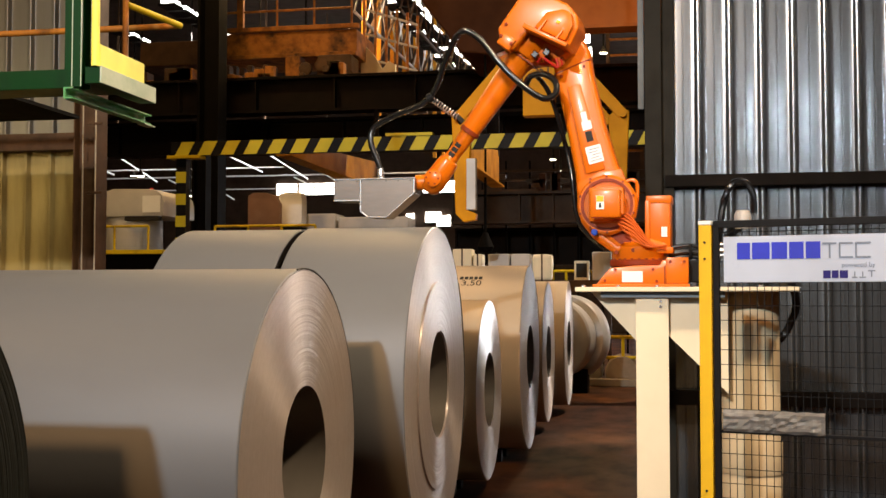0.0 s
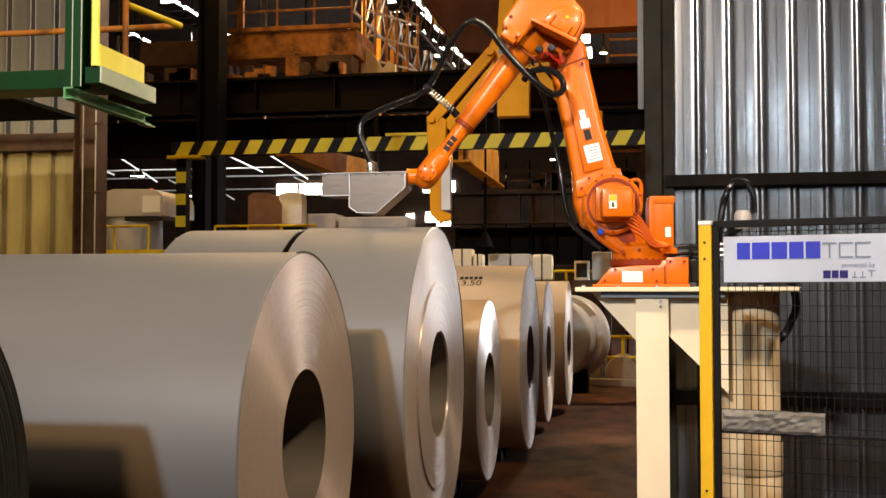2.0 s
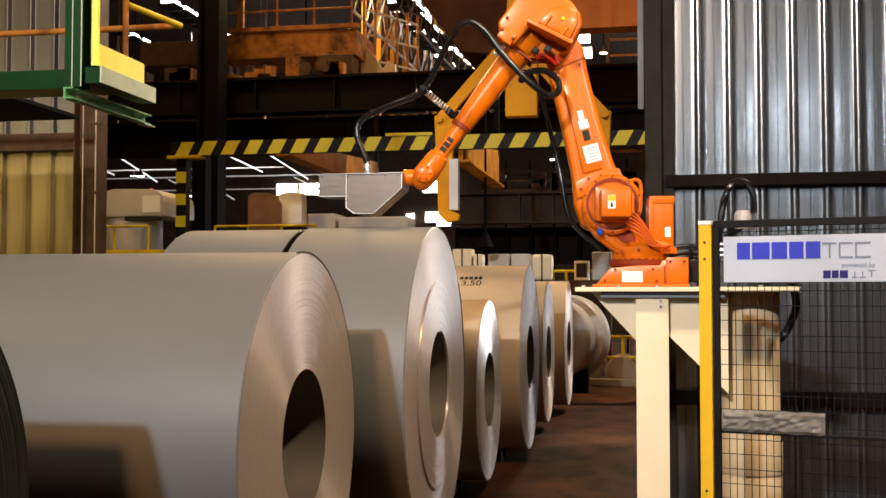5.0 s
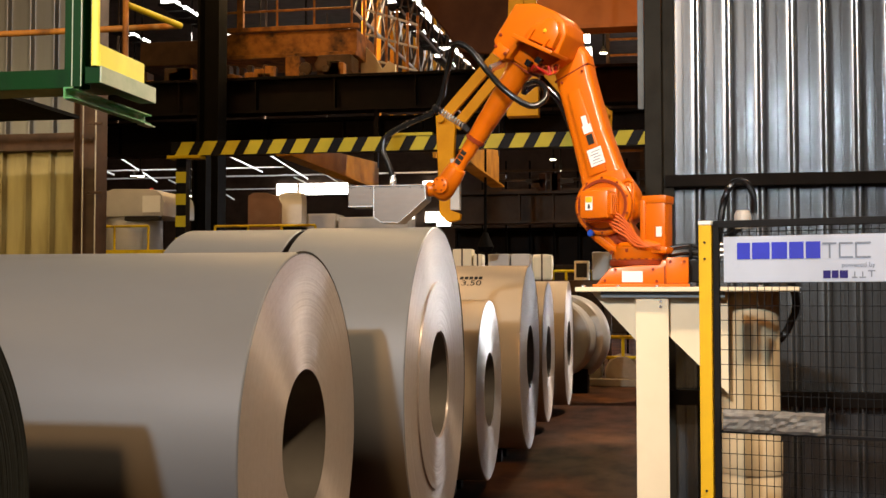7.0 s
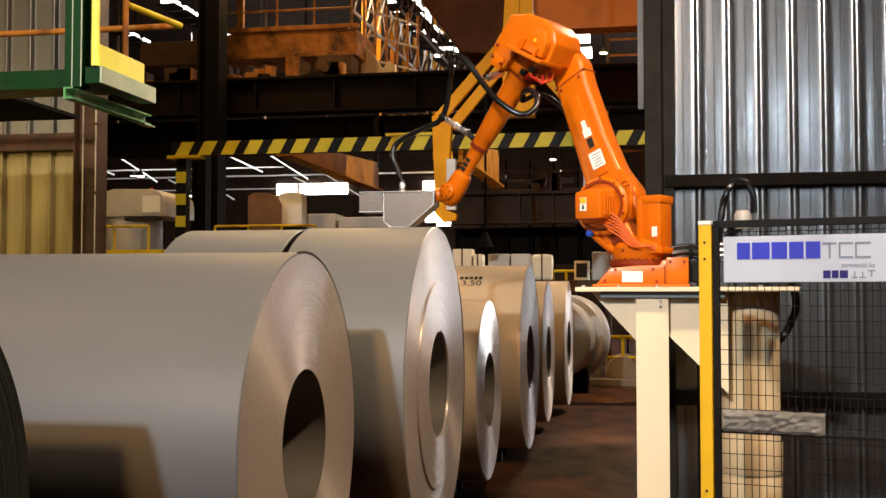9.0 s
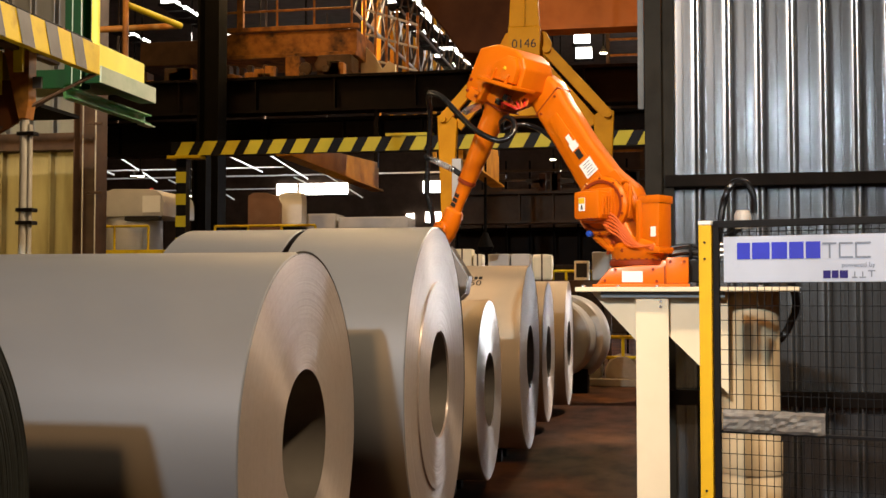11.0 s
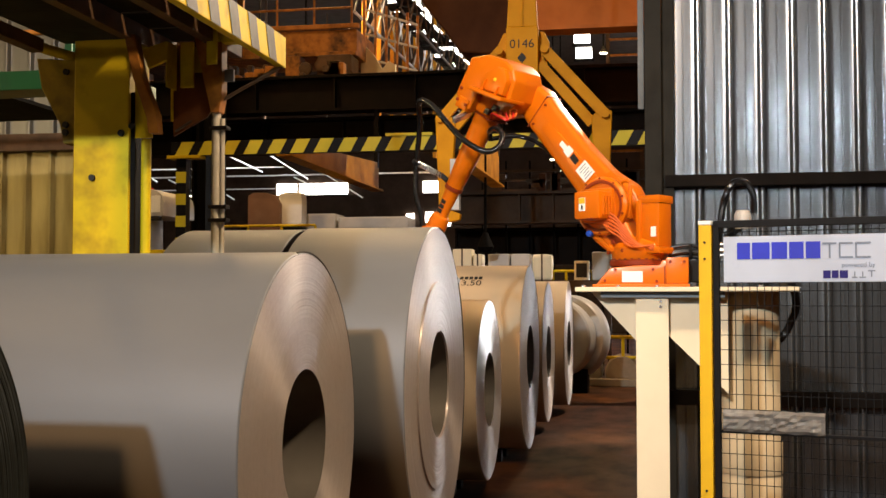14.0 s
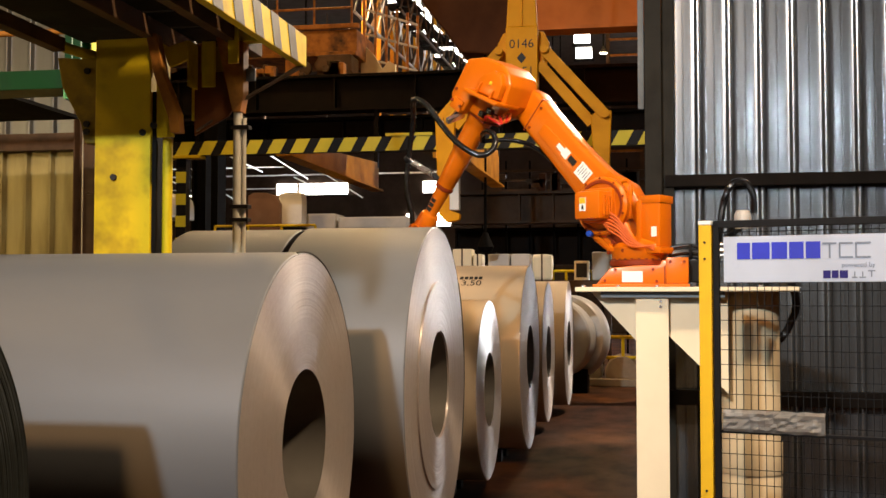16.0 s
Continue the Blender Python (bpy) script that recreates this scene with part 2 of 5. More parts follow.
def add_box(bm, x0, x1, y0, y1, z0, z1, bevel=0.0, m=None):
    vs = [bm.verts.new((x, y, z)) for x in (x0, x1) for y in (y0, y1) for z in (z0, z1)]
    fs = [bm.faces.new([vs[i] for i in f]) for f in ((0, 1, 3, 2), (4, 6, 7, 5), (0, 4, 5, 1), (2, 3, 7, 6), (0, 2, 6, 4), (1, 5, 7, 3))]
    if bevel:
        es = {e for f in fs for e in f.edges}
        r = bmesh.ops.bevel(bm, geom=list(es), offset=bevel, segments=2, affect="EDGES", profile=0.6)
        vs = list({v for f in r["faces"] for v in f.verts} | {v for v in vs if v.is_valid})
    if m is not None:
        bmesh.ops.transform(bm, matrix=m, verts=vs)
    return vs


def box(x0, x1, y0, y1, z0, z1, bevel=0.006, m=None):
    bm = bmesh.new()
    add_box(bm, x0, x1, y0, y1, z0, z1, bevel, m)
    return bm


def frame_to(a, b):
    a, b = Vector(a), Vector(b)
    return Matrix.Translation(a) @ (b - a).to_track_quat("Z", "Y").to_matrix().to_4x4(), (b - a).length


def add_beam(bm, a, b, w, h, bevel=0.0):
    """A square bar from a to b, w wide and h high."""
    m, n = frame_to(a, b)
    add_box(bm, -w / 2, w / 2, -h / 2, h / 2, 0, n, bevel, m)


def beam(a, b, w, h, bevel=0.004):
    bm = bmesh.new()
    add_beam(bm, a, b, w, h, bevel)
    return bm


def add_lathe(bm, profile, seg=32, m=None, close=True):
    """Turns (radius, height) pairs round z."""
    rings = []
    for r, z in profile:
        rings.append([bm.verts.new((r * math.cos(2 * math.pi * i / seg), r * math.sin(2 * math.pi * i / seg), z)) for i in range(seg)])
    for a, b in zip(rings, rings[1:]):
        for i in range(seg):
            bm.faces.new((a[i], a[(i + 1) % seg], b[(i + 1) % seg], b[i]))
    if close:
        bm.faces.new(rings[0][::-1])
        bm.faces.new(rings[-1])
    vs = [v for r in rings for v in r]
    if m is not None:
        bmesh.ops.transform(bm, matrix=m, verts=vs)
    return vs


def lathe(profile, seg=32, m=None, close=True):
    bm = bmesh.new()
    add_lathe(bm, profile, seg, m, close)
    return bm


def rod(a, b, r, r2=None, seg=12, chamfer=0.0):
    m, n = frame_to(a, b)
    r2 = r if r2 is None else r2
    prof = [(r, 0), (r2, n)] if not chamfer else [(r - chamfer, 0), (r, chamfer), (r2, n - chamfer), (r2 - chamfer, n)]
    return lathe(prof, seg, m)


def prism(points, y0, y1, bevel=0.0, segments=2, axis="y"):
    """An outline in x and z, given depth from y0 to y1."""
    bm = bmesh.new()
    lo = [bm.verts.new((x, y0, z)) for x, z in points]
    hi = [bm.verts.new((x, y1, z)) for x, z in points]
    bm.faces.new(lo)
    bm.faces.new(hi[::-1])
    n = len(points)
    for i in range(n):
        bm.faces.new((lo[i], hi[i], hi[(i + 1) % n], lo[(i + 1) % n]))
    bmesh.ops.recalc_face_normals(bm, faces=bm.faces)
    if bevel:
        bmesh.ops.bevel(bm, geom=list(bm.edges), offset=bevel, segments=segments, affect="EDGES", profile=0.6)
    if axis == "x":
        bmesh.ops.transform(bm, matrix=Matrix.Rotation(radians(90), 4, "Z"), verts=bm.verts)
    return bm


def spline(points, n):
    """n points along a smooth line through the given points."""
    pts = [Vector(p) for p in points]
    pts = [pts[0] * 2 - pts[1]] + pts + [pts[-1] * 2 - pts[-2]]
    out, k = [], len(pts) - 3
    for i in range(n):
        s = i / (n - 1) * k
        j = min(int(s), k - 1)
        u = s - j
        a, b, c, d = pts[j:j + 4]
        out.append(0.5 * ((2 * b) + (c - a) * u + (2 * a - 5 * b + 4 * c - d) * u * u + (3 * b - a - 3 * c + d) * u ** 3))
    return out


def tube(points, r, seg=8, bm=None):
    bm = bm or bmesh.new()
    rings = []
    up = Vector((0.3, 0.2, 1)).normalized()
    for i, p in enumerate(points):
        t = (points[min(i + 1, len(points) - 1)] - points[max(i - 1, 0)]).normalized()
        s = t.cross(up).normalized()
        u = s.cross(t)
        rings.append([bm.verts.new(p + r * (math.cos(a) * s + math.sin(a) * u)) for a in (2 * math.pi * k / seg for k in range(seg))])
    for a, b in zip(rings, rings[1:]):
        for i in range(seg):
            bm.faces.new((a[i], a[(i + 1) % seg], b[(i + 1) % seg], b[i]))
    bm.faces.new(rings[0][::-1])
    bm.faces.new(rings[-1])
    return bm


def lettering(text, height, parent, m, mat, name="lettering", label=""):
    cu = bpy.data.curves.new("text", "FONT")
    cu.body, cu.size, cu.align_x, cu.align_y, cu.extrude = text, height * 1.38, "CENTER", "CENTER", 0.0008
    tmp = bpy.data.objects.new("text", cu)
    scene.collection.objects.link(tmp)
    me = bpy.data.meshes.new_from_object(tmp.evaluated_get(bpy.context.evaluated_depsgraph_get()))
    bpy.data.objects.remove(tmp)
    me.materials.clear()
    me.materials.append(mat)
    ob = new(name, me)
    ob.parent = parent
    ob.matrix_basis = m
    return tagged(ob, label)

# ---- the hall ----


def structure(name, bm, mat, label, category):
    return tagged(part(name, bm, mat), label, category, kind="structure")


structure("floor", box(-30, 14, -14, 48, -0.3, 0, 0), FLOOR, "dark rust-stained worn mill floor with sodium light painted in patches", "floor")
structure("wall_back", box(-30, 14, 48, 48.3, 0, 11, 0), ROOF, "dark sooty end wall of the mill hall", "wall")
structure("wall_left", box(-30.3, -30, -14, 48, 0, 11, 0), ROOF, "dark sooty side wall of the mill hall", "wall")
structure("wall_right", box(14, 14.3, -14, 48, 0, 11, 0), ROOF, "dark sooty side wall of the mill hall", "wall")
structure("wall_front", box(-30, 14, -14.3, -14, 0, 11, 0), ROOF, "dark sooty wall closing the hall", "wall")
structure("ceiling", box(-30, 14, -14, 48, 11, 11.2, 0), ROOF, "dark sooty sheet roof of the mill hall", "ceiling")

# bright panel hidden from view, added to reflect in the coil faces
doorway = thing("end_glow", "unseen glowing panel added in the end wall for coil-face reflections", "doorway", kind="structure")
part("opening", box(1.8, 13.0, 47.9, 47.98, 0.3, 5.5, 0), ENDGLOW, doorway)
part("glow_frame", box(1.5, 1.8, 47.7, 48, 0, 5.8, 0), DARKSTEEL, doorway)
part("glow_frame", box(1.8, 13.0, 47.7, 48, 5.5, 5.8, 0), DARKSTEEL, doorway)


def sheet(width, z0, z1, pitch, rib, depth, stiff=0.0045):
    """A trapezoidal wall sheet facing -y, its ribs standing proud."""
    bm = bmesh.new()
    xs, n = [], round(width / pitch)
    for i in range(n):
        x, pan = i * pitch, pitch - rib
        for u, bow in ((0.0, 0), (0.2, 0.0012), (0.4, 0.0018), (0.47, 0.0018), (0.485, stiff), (0.515, stiff), (0.53, 0.0018), (0.6, 0.0018), (0.8, 0.0012), (1.0, 0)):
            xs.append((x + pan * u, -bow))
        xs += [(x + pan + 0.004, -0.0015), (x + pan + rib * 0.30, -depth), (x + pan + rib * 0.35, -depth - 0.002), (x + pan + rib * 0.65, -depth - 0.002), (x + pan + rib * 0.70, -depth), (x + pitch - 0.004, -0.0015)]
    xs.append((n * pitch, 0))
    lo = [bm.verts.new((x, y, z0)) for x, y in xs]
    hi = [bm.verts.new((x, y, z1)) for x, y in xs]
    for i in range(len(xs) - 1):
        bm.faces.new((lo[i], lo[i + 1], hi[i + 1], hi[i]))
    ext = bmesh.ops.extrude_face_region(bm, geom=list(bm.faces))
    bmesh.ops.translate(bm, vec=(0, 0.0015, 0), verts=[v for v in ext["geom"] if isinstance(v, bmesh.types.BMVert)])
    bmesh.ops.recalc_face_normals(bm, faces=bm.faces)
    return bm


cladding = thing("wall_cladding_right", "galvanised corrugated steel sheet wall behind the robot", "wall", kind="structure", at=(0.155, 8.8, 0))
for i in range(6):
    p = part("panel", sheet(0.93, 0.0, 6.5, 0.2325, 0.07, 0.034), GALV, cladding, smooth=True)
    p.matrix_basis = pose(i * 0.9305, 0.002 * (i % 2), 0)
part("girt", box(-0.06, 5.6, -0.13, -0.045, 2.385, 2.475, 0.004), DARKSTEEL, cladding, "dark steel rail")
part("girt", box(-0.06, 5.6, -0.13, -0.045, 0.745, 0.855, 0.004), DARKSTEEL, cladding, "dark steel rail")
structure("column_right", box(-0.055, 0.07, 8.62, 8.86, 0, 6.5, 0.004), OLIVE, "dark brown steel column at the wall's end", "column")

structure("trim_right", box(-0.105, -0.058, 8.66, 8.70, 2.98, 6.5, 0.003), TRIMGREY, "dull grey sheet flashing along the column", "trim")
# dark filler strip whose colour stands for shadow next to the column
structure("shadow_strip", box(0.072, 0.16, 8.70, 8.76, 0, 6.5, 0.003), OLIVE, "dark strip painted as the shadow beside the column", "trim")

# wall and column beyond the coil row
cladding = thing("wall_cladding_left", "corrugated steel sheet wall, grey above and dusty tan below", "wall", kind="structure", at=(-8.0, 9.2, 0))
for i in range(3):
    p = part("panel", sheet(0.944, 2.95, 7, 0.236, 0.062, 0.045, 0.002), GREYWALL, cladding, smooth=True)
    p.matrix_basis = pose(i * 0.944 + 0.06, 0.25, 0)
    p = part("panel", sheet(0.944, 0.0, 2.85, 0.236, 0.062, 0.045, 0.002), TANWALL, cladding, smooth=True)
    p.matrix_basis = pose(i * 0.944 + 0.185, 0, 0)
part("girt", box(0, 3.05, -0.14, 0.0, 2.84, 2.99, 0.004), RUSTSTEEL, cladding, "rusty rail")
column = thing("column_left", "rusty brown steel column with bolted clips", "column", kind="structure", at=(-4.83, 9.1, 0))
bm = box(-0.11, -0.1, -0.1, 0.1, 0, 4.4, 0.002)
add_box(bm, 0.095, 0.105, -0.1, 0.1, 0, 4.4, 0.002)
add_box(bm, -0.1, 0.095, -0.005, 0.005, 0, 4.4, 0)
part("h_section", bm, RUSTSTEEL, column)
for x in (-0.02, 0.098):
    part("pale_edge", box(x, x + 0.008, -0.112, -0.1005, 0, 4.4, 0), POLEGREY, column, "thin pale edge strip")
for z in (3.05, 2.45):
    part("clip", beam((0.02, -0.11, z), (0.17, -0.11, z), 0.022, 0.022), RUSTSTEEL, column)


# ---- the coils ----
LIFT = 0.1


def coil(label, x1, y, radius, width, hole, mat, rough_edge=0.004, step=None, tail=None, rings=46, seed=1, face_mat=None):
    """A strip wound round x, its near face at x1; laps stand unevenly proud."""
    rnd = random.Random(seed)
    ob = thing("steel_coil", label, "steel coil", "row of steel coils", at=(x1, y, LIFT + radius))
    turn = Matrix.Rotation(radians(90), 4, "Y")
    seg = 128
    c = 0.006
    part("outer_wrap", lathe([(radius - c, -width), (radius, -width + c), (radius, -c), (radius - c, 0)], seg, turn, False), mat, ob, smooth=True)

    def face(x, sign):
        prof, drift = [], 0.0
        for i in range(rings + 1):
            k = i / rings
            r = hole + (radius - c - hole) * k
            drift = 0.7 * drift + rnd.uniform(-1, 1) * rough_edge
            d = drift + (step[1] if step and k < step[0] else 0)
            d = 0 if i in (0, rings) else d
            prof.append((r - 0.0012, x + sign * d))
            if i < rings:
                prof.append((r + (radius - c - hole) / rings - 0.0022, x + sign * d))
        return lathe(prof, seg, turn, False)

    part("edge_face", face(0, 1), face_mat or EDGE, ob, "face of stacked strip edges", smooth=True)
    part("edge_face", face(-width, -1), EDGE, ob, "face of stacked strip edges", smooth=True)
    part("bore", lathe([(hole, -width), (hole, 0)], 64, turn, False), BORE, ob, "dark hollow bore", smooth=True)
    if tail is not None:
        a = radians(tail)
        bm = bmesh.new()
        for s in range(25):
            b = a + s * 0.05
            q = radius + 0.002 + 0.012 * (1 - s / 24)
            bm.verts.new((0.004 - width, q * math.cos(b), q * math.sin(b)))
            bm.verts.new((0.004, q * math.cos(b), q * math.sin(b)))
        bm.verts.ensure_lookup_table()
        for s in range(24):
            bm.faces.new([bm.verts[k] for k in (2 * s, 2 * s + 1, 2 * s + 3, 2 * s + 2)])
        bmesh.ops.solidify(bm, geom=list(bm.faces), thickness=0.004)
        part("strip_end", bm, mat, ob, "loose end of the strip")
    return ob


def saddle(x1, y, radius, width, z=0.0):
    ob = thing("coil_saddle", "low dark steel cradle under a coil", "coil cradle", "cradles under the coils", at=(x1, y, z))
    for s in (-1, 1):
        w = radius * 0.24
        h = LIFT + radius - math.sqrt(radius ** 2 - w ** 2)
        part("wedge", prism([(s * w * 0.55, 0.0), (s * (w + 0.05), 0.0), (s * (w + 0.05), h), (s * w, h - 0.004), (s * w * 0.55, LIFT * 0.95)], 0.25, width - 0.25, 0.004, 1, "x"), DARKSTEEL, ob)
    return ob


COILS = (
    ("dull grey steel coil with brownish unevenly lapped edges", -1.505, 4.784, 0.826, 1.9, 0.313, STEEL, 0.00022, None, None, 120, 3),
    ("wide grey steel coil with a recessed inner winding", -1.263, 6.62, 0.935, 0.765, 0.311, STEEL, 0.0002, (0.48, 0.010), -28, 90, 5),
    # dark end face paints in the shade of the narrow gap between coils
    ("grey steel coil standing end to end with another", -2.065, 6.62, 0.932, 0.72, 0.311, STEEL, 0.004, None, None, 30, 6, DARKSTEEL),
    ("small steel coil with a bright polished face", -1.29, 8.962, 0.715, 1.2, 0.292, STEEL_WARM, 0.0001, None, None, 40, 7, POLISHED),
    ("tan steel coil with printed black characters on its wrap", -1.169, 10.868, 0.877, 1.3, 0.305, STEEL_WARM, 0.00015, None, -25, 40, 8, PALEEDGE),
    ("tan steel coil with a pale face", -1.205, 13.217, 0.812, 1.3, 0.303, STEEL_WARM, 0.00015, None, None, 30, 9, PALEEDGE),
    ("tan steel coil at the row's far end", -1.122, 15.303, 0.83, 1.3, 0.305, STEEL_WARM, 0.00015, None, None, 30, 10, PALEEDGE),
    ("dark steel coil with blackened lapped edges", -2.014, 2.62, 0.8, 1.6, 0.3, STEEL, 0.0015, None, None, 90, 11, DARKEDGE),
)
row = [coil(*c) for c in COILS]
for c, a0, a1 in ((row[0], 12, 98), (row[1], 20, 88)):
    r = (0.826 if c == row[0] else 0.935) + 0.0015
    arc = [Vector((-0.004, r * math.cos(radians(a)), r * math.sin(radians(a)))) for a in np.linspace(a0, a1, 40)]
    # solid black tube draws the shade under the loose lap
    part("lap_shade", tube(arc, 0.0042, 6), INK, c, "black line painted for the shade under the loose outer lap")
cradles = [saddle(c[1], c[2], c[3], c[4]) for c in COILS]
front_coil, front_cradle = row[0], cradles[0]
# printed characters on the fourth coil's wrap
printed = row[4]
slope = pose(0, 0, 0, 36.2, 0, 0)
at = Vector((-0.50, -0.5185, 0.7085)) * 1.0015
at.x = -0.50
lettering("3,50", 0.082, printed, Matrix.Translation(at) @ slope @ Matrix.Translation((0.01, -0.012, 0)), INK, "lettering", "black dot-printed figures")
for k in range(5):
    part("print_block", box(-0.105 + 0.044 * k, -0.072 + 0.044 * k, 0.052, 0.092, -0.003, 0.0012, 0), INK, printed, "black block of smudged print").matrix_basis = Matrix.Translation(at) @ slope

# ---- the robot on its stand ----
stand = thing("robot_stand", "cream painted steel stand with a flat top plate", "machine stand", at=(0, 0, 0))
part("top_plate", box(-0.445, 0.80, 6.55, 7.35, 1.585, 1.611, 0.003), CREAM, stand)
bm = bmesh.new()
for y in (6.62, 7.2):
    add_box(bm, -0.1, 0.085, y, y + 0.014, 0.0, 1.585, 0.002)
add_box(bm, -0.015, 0.0, 6.634, 7.2, 0.0, 1.585, 0.0)
part("column", bm, CREAM, stand)
part("gusset", prism([(-0.36, 1.583), (-0.1, 1.583), (-0.1, 1.3)], 6.68, 6.694, 0), CREAM, stand)
part("gusset", prism([(0.085, 1.583), (0.42, 1.583), (0.42, 1.0), (0.085, 1.33)], 6.68, 6.694, 0), CREAM, stand)
part("rear_column", lathe([(0.172, 0), (0.175, 0.01), (0.175, 0.5), (0.17, 0.51), (0.17, 1.585)], 36, Matrix.Translation((0.565, 6.95, 0))), CARD, stand, "round beige rear column", True)
part("column_band", lathe([(0.177, 0.52), (0.179, 0.525), (0.179, 0.70), (0.177, 0.705)], 36, Matrix.Translation((0.565, 6.95, 0)), False), CARD, stand, smooth=True)
for x in (-0.40, -0.2, 0.02, 0.3, 0.6):
    part("bolt", lathe([(0.012, 0), (0.012, 0.012)], 6, Matrix.Translation((x, 6.62, 1.611))), CHROME, stand)
for z in (1.50, 1.53):
    part("bolt", lathe([(0.009, 0), (0.009, 0.01)], 6, Matrix.Translation((0.04, 6.62, z)) @ Matrix.Rotation(radians(90), 4, "X")), CHROME, stand)
part("edge_rail", box(-0.30, 0.40, 6.6, 6.66, 1.55, 1.585, 0.002), material("grey_blue_paint", (0.17, 0.21, 0.25), 0.5), stand)

robot = thing("industrial_robot", "orange six-axis industrial robot arm on a stand", "robot arm", at=(-0.081, 6.948, 1.611), turn=180)

# joint angles by the second: turret, lower arm, upper arm
JOINTS = (
    (0, -5.14, 13.71, 53.36), (0.5, -1.6, 13.75, 53.7), (1, 1.9, 13.56, 53.6), (1.5, 4.9, 13.35, 53.32), (2, 7.8, 13.45, 53.05), (2.5, 10.8, 14.0, 52.9), (3, 14.0, 14.6, 52.7), (3.5, 16.68, 15.45, 52.42), (4.2, 16.74, 15.43, 52.42),
    (4.9, 8.5, 14.6, 52.8), (5.6, -3.5, 14.8, 53.2), (6.3, -13.4, 15.7, 53.4), (6.5, -15.41, 16.04, 53.41), (7, -18.9, 16.95, 53.1), (7.5, -21.43, 17.95, 52.6), (8, -23.79, 19.01, 52.31), (8.5, -26.26, 20.15, 52.2), (9, -28.24, 21.42, 52.4),
    (9.8, -30.0, 26.0, 55.5), (10.6, -30.6, 33.0, 59.5), (11.3, -30.9, 37.6, 61.0), (11.5, -30.9, 38.19, 60.8), (12, -31.1, 39.1, 60.3), (12.5, -31.3, 40.2, 60.6), (13, -30.7, 40.5, 58.9), (13.5, -30.6, 41.3, 58.3), (14, -30.5, 41.5, 58.0),
    (14.5, -29.9, 42.2, 56.8), (15, -30.1, 43.07, 57.2), (15.5, -29.9, 43.6, 56.5), (16, -29.4, 43.5, 54.8),
)


def links(q1, q2, q3, q5):
    """The poses of turret, lower arm, upper arm and print head in the robot's space."""
    turret = pose(0, 0, 0, 0, 0, q1)
    lower = turret @ pose(0.175, 0, 0.495, 0, q2, 0)
    elbow = lower @ Vector((0, 0, 1.095))
    upper = Matrix.Translation(elbow) @ pose(0, 0, 0, 0, 0, q1) @ pose(0, 0, 0, 0, q3, 0)
    head = Matrix.Translation(upper @ Vector((1.2305, 0, 0.175))) @ pose(0, 0, 0, 0, q5, 0)
    return turret, lower, upper, head


# base
bm = prism([(-0.28, 0.0), (0.25, 0.0), (0.25, 0.02), (0.17, 0.115), (0.02, 0.13), (-0.12, 0.13), (-0.13, 0.16), (-0.26, 0.165), (-0.28, 0.15)], -0.21, 0.21, 0.012)
base = part("base", bm, ORANGE, robot, smooth=True)
part("foot", box(-0.29, 0.27, -0.25, 0.25, 0, 0.018, 0.005), ORANGE, base)
part("base_box", box(-0.285, -0.155, 0.05, 0.222, 0.018, 0.175, 0.01), ORANGE, base, smooth=True)
part("seam", box(-0.150, -0.144, 0.2095, 0.2125, 0.02, 0.125, 0), ORANGE_DARK, base)
for x, z in ((0.20, 0.04), (0.14, 0.105), (-0.08, 0.105), (-0.10, 0.035), (-0.18, 0.15), (-0.26, 0.15)):
    part("bolt", lathe([(0.009, 0), (0.009, 0.012)], 6, Matrix.Translation((x, 0.222 if x < -0.15 else 0.21, z)) @ Matrix.Rotation(radians(-90), 4, "X")), ORANGE_DARK, base)
part("name_plate", box(-0.02, 0.10, 0.211, 0.214, 0.03, 0.095, 0.001), WHITE, base, "white rating plate")
part("connector_box", box(-0.38, -0.282, -0.08, 0.1, 0.03, 0.16, 0.008), BLACK, base, "black cable connector")
part("slew_ring", lathe([(0.175, 0.128), (0.18, 0.135), (0.18, 0.158), (0.17, 0.165)], 40), ORANGE_DARK, base)
bm = bmesh.new()
for k in range(24):
    a = 2 * math.pi * k / 24
    add_lathe(bm, [(0.008, 0), (0.008, 0.012)], 6, Matrix.Translation((0.165 * math.cos(a), 0.165 * math.sin(a), 0.16)))
part("bolt_ring", bm, ORANGE_DARK, base)

# turret
turret = part("turret", lathe([(0.16, 0.165), (0.165, 0.175), (0.165, 0.24), (0.14, 0.27)], 40), ORANGE, robot, smooth=True)
bm = prism([(-0.19, 0.2), (0.14, 0.2), (0.26, 0.29), (0.345, 0.40), (0.35, 0.52), (0.28, 0.63), (0.14, 0.64), (0.065, 0.56), (0.045, 0.42), (-0.02, 0.31), (-0.17, 0.265)], -0.02, 0.115, 0.025, 3)
part("shoulder", bm, ORANGE, turret, smooth=True)
flip = Matrix.Translation((0.175, 0, 0.495)) @ Matrix.Rotation(radians(-90), 4, "X")
part("joint_cover", lathe([(0.175, 0.11), (0.18, 0.12), (0.18, 0.15), (0.165, 0.165), (0.15, 0.165), (0.145, 0.155), (0.12, 0.155)], 44, flip), ORANGE, turret, smooth=True)
part("joint_seal", lathe([(0.157, 0.152), (0.157, 0.1665), (0.140, 0.1665), (0.140, 0.150)], 44, flip, False), ORANGE_DARK, turret)
bm = box(0.075, 0.255, 0.15, 0.33, 0.405, 0.575, 0.022)
part("shoulder_motor", bm, ORANGE, turret, smooth=True)
part("motor_flange", box(0.07, 0.28, 0.15, 0.20, 0.39, 0.6, 0.02), ORANGE, turret, smooth=True)
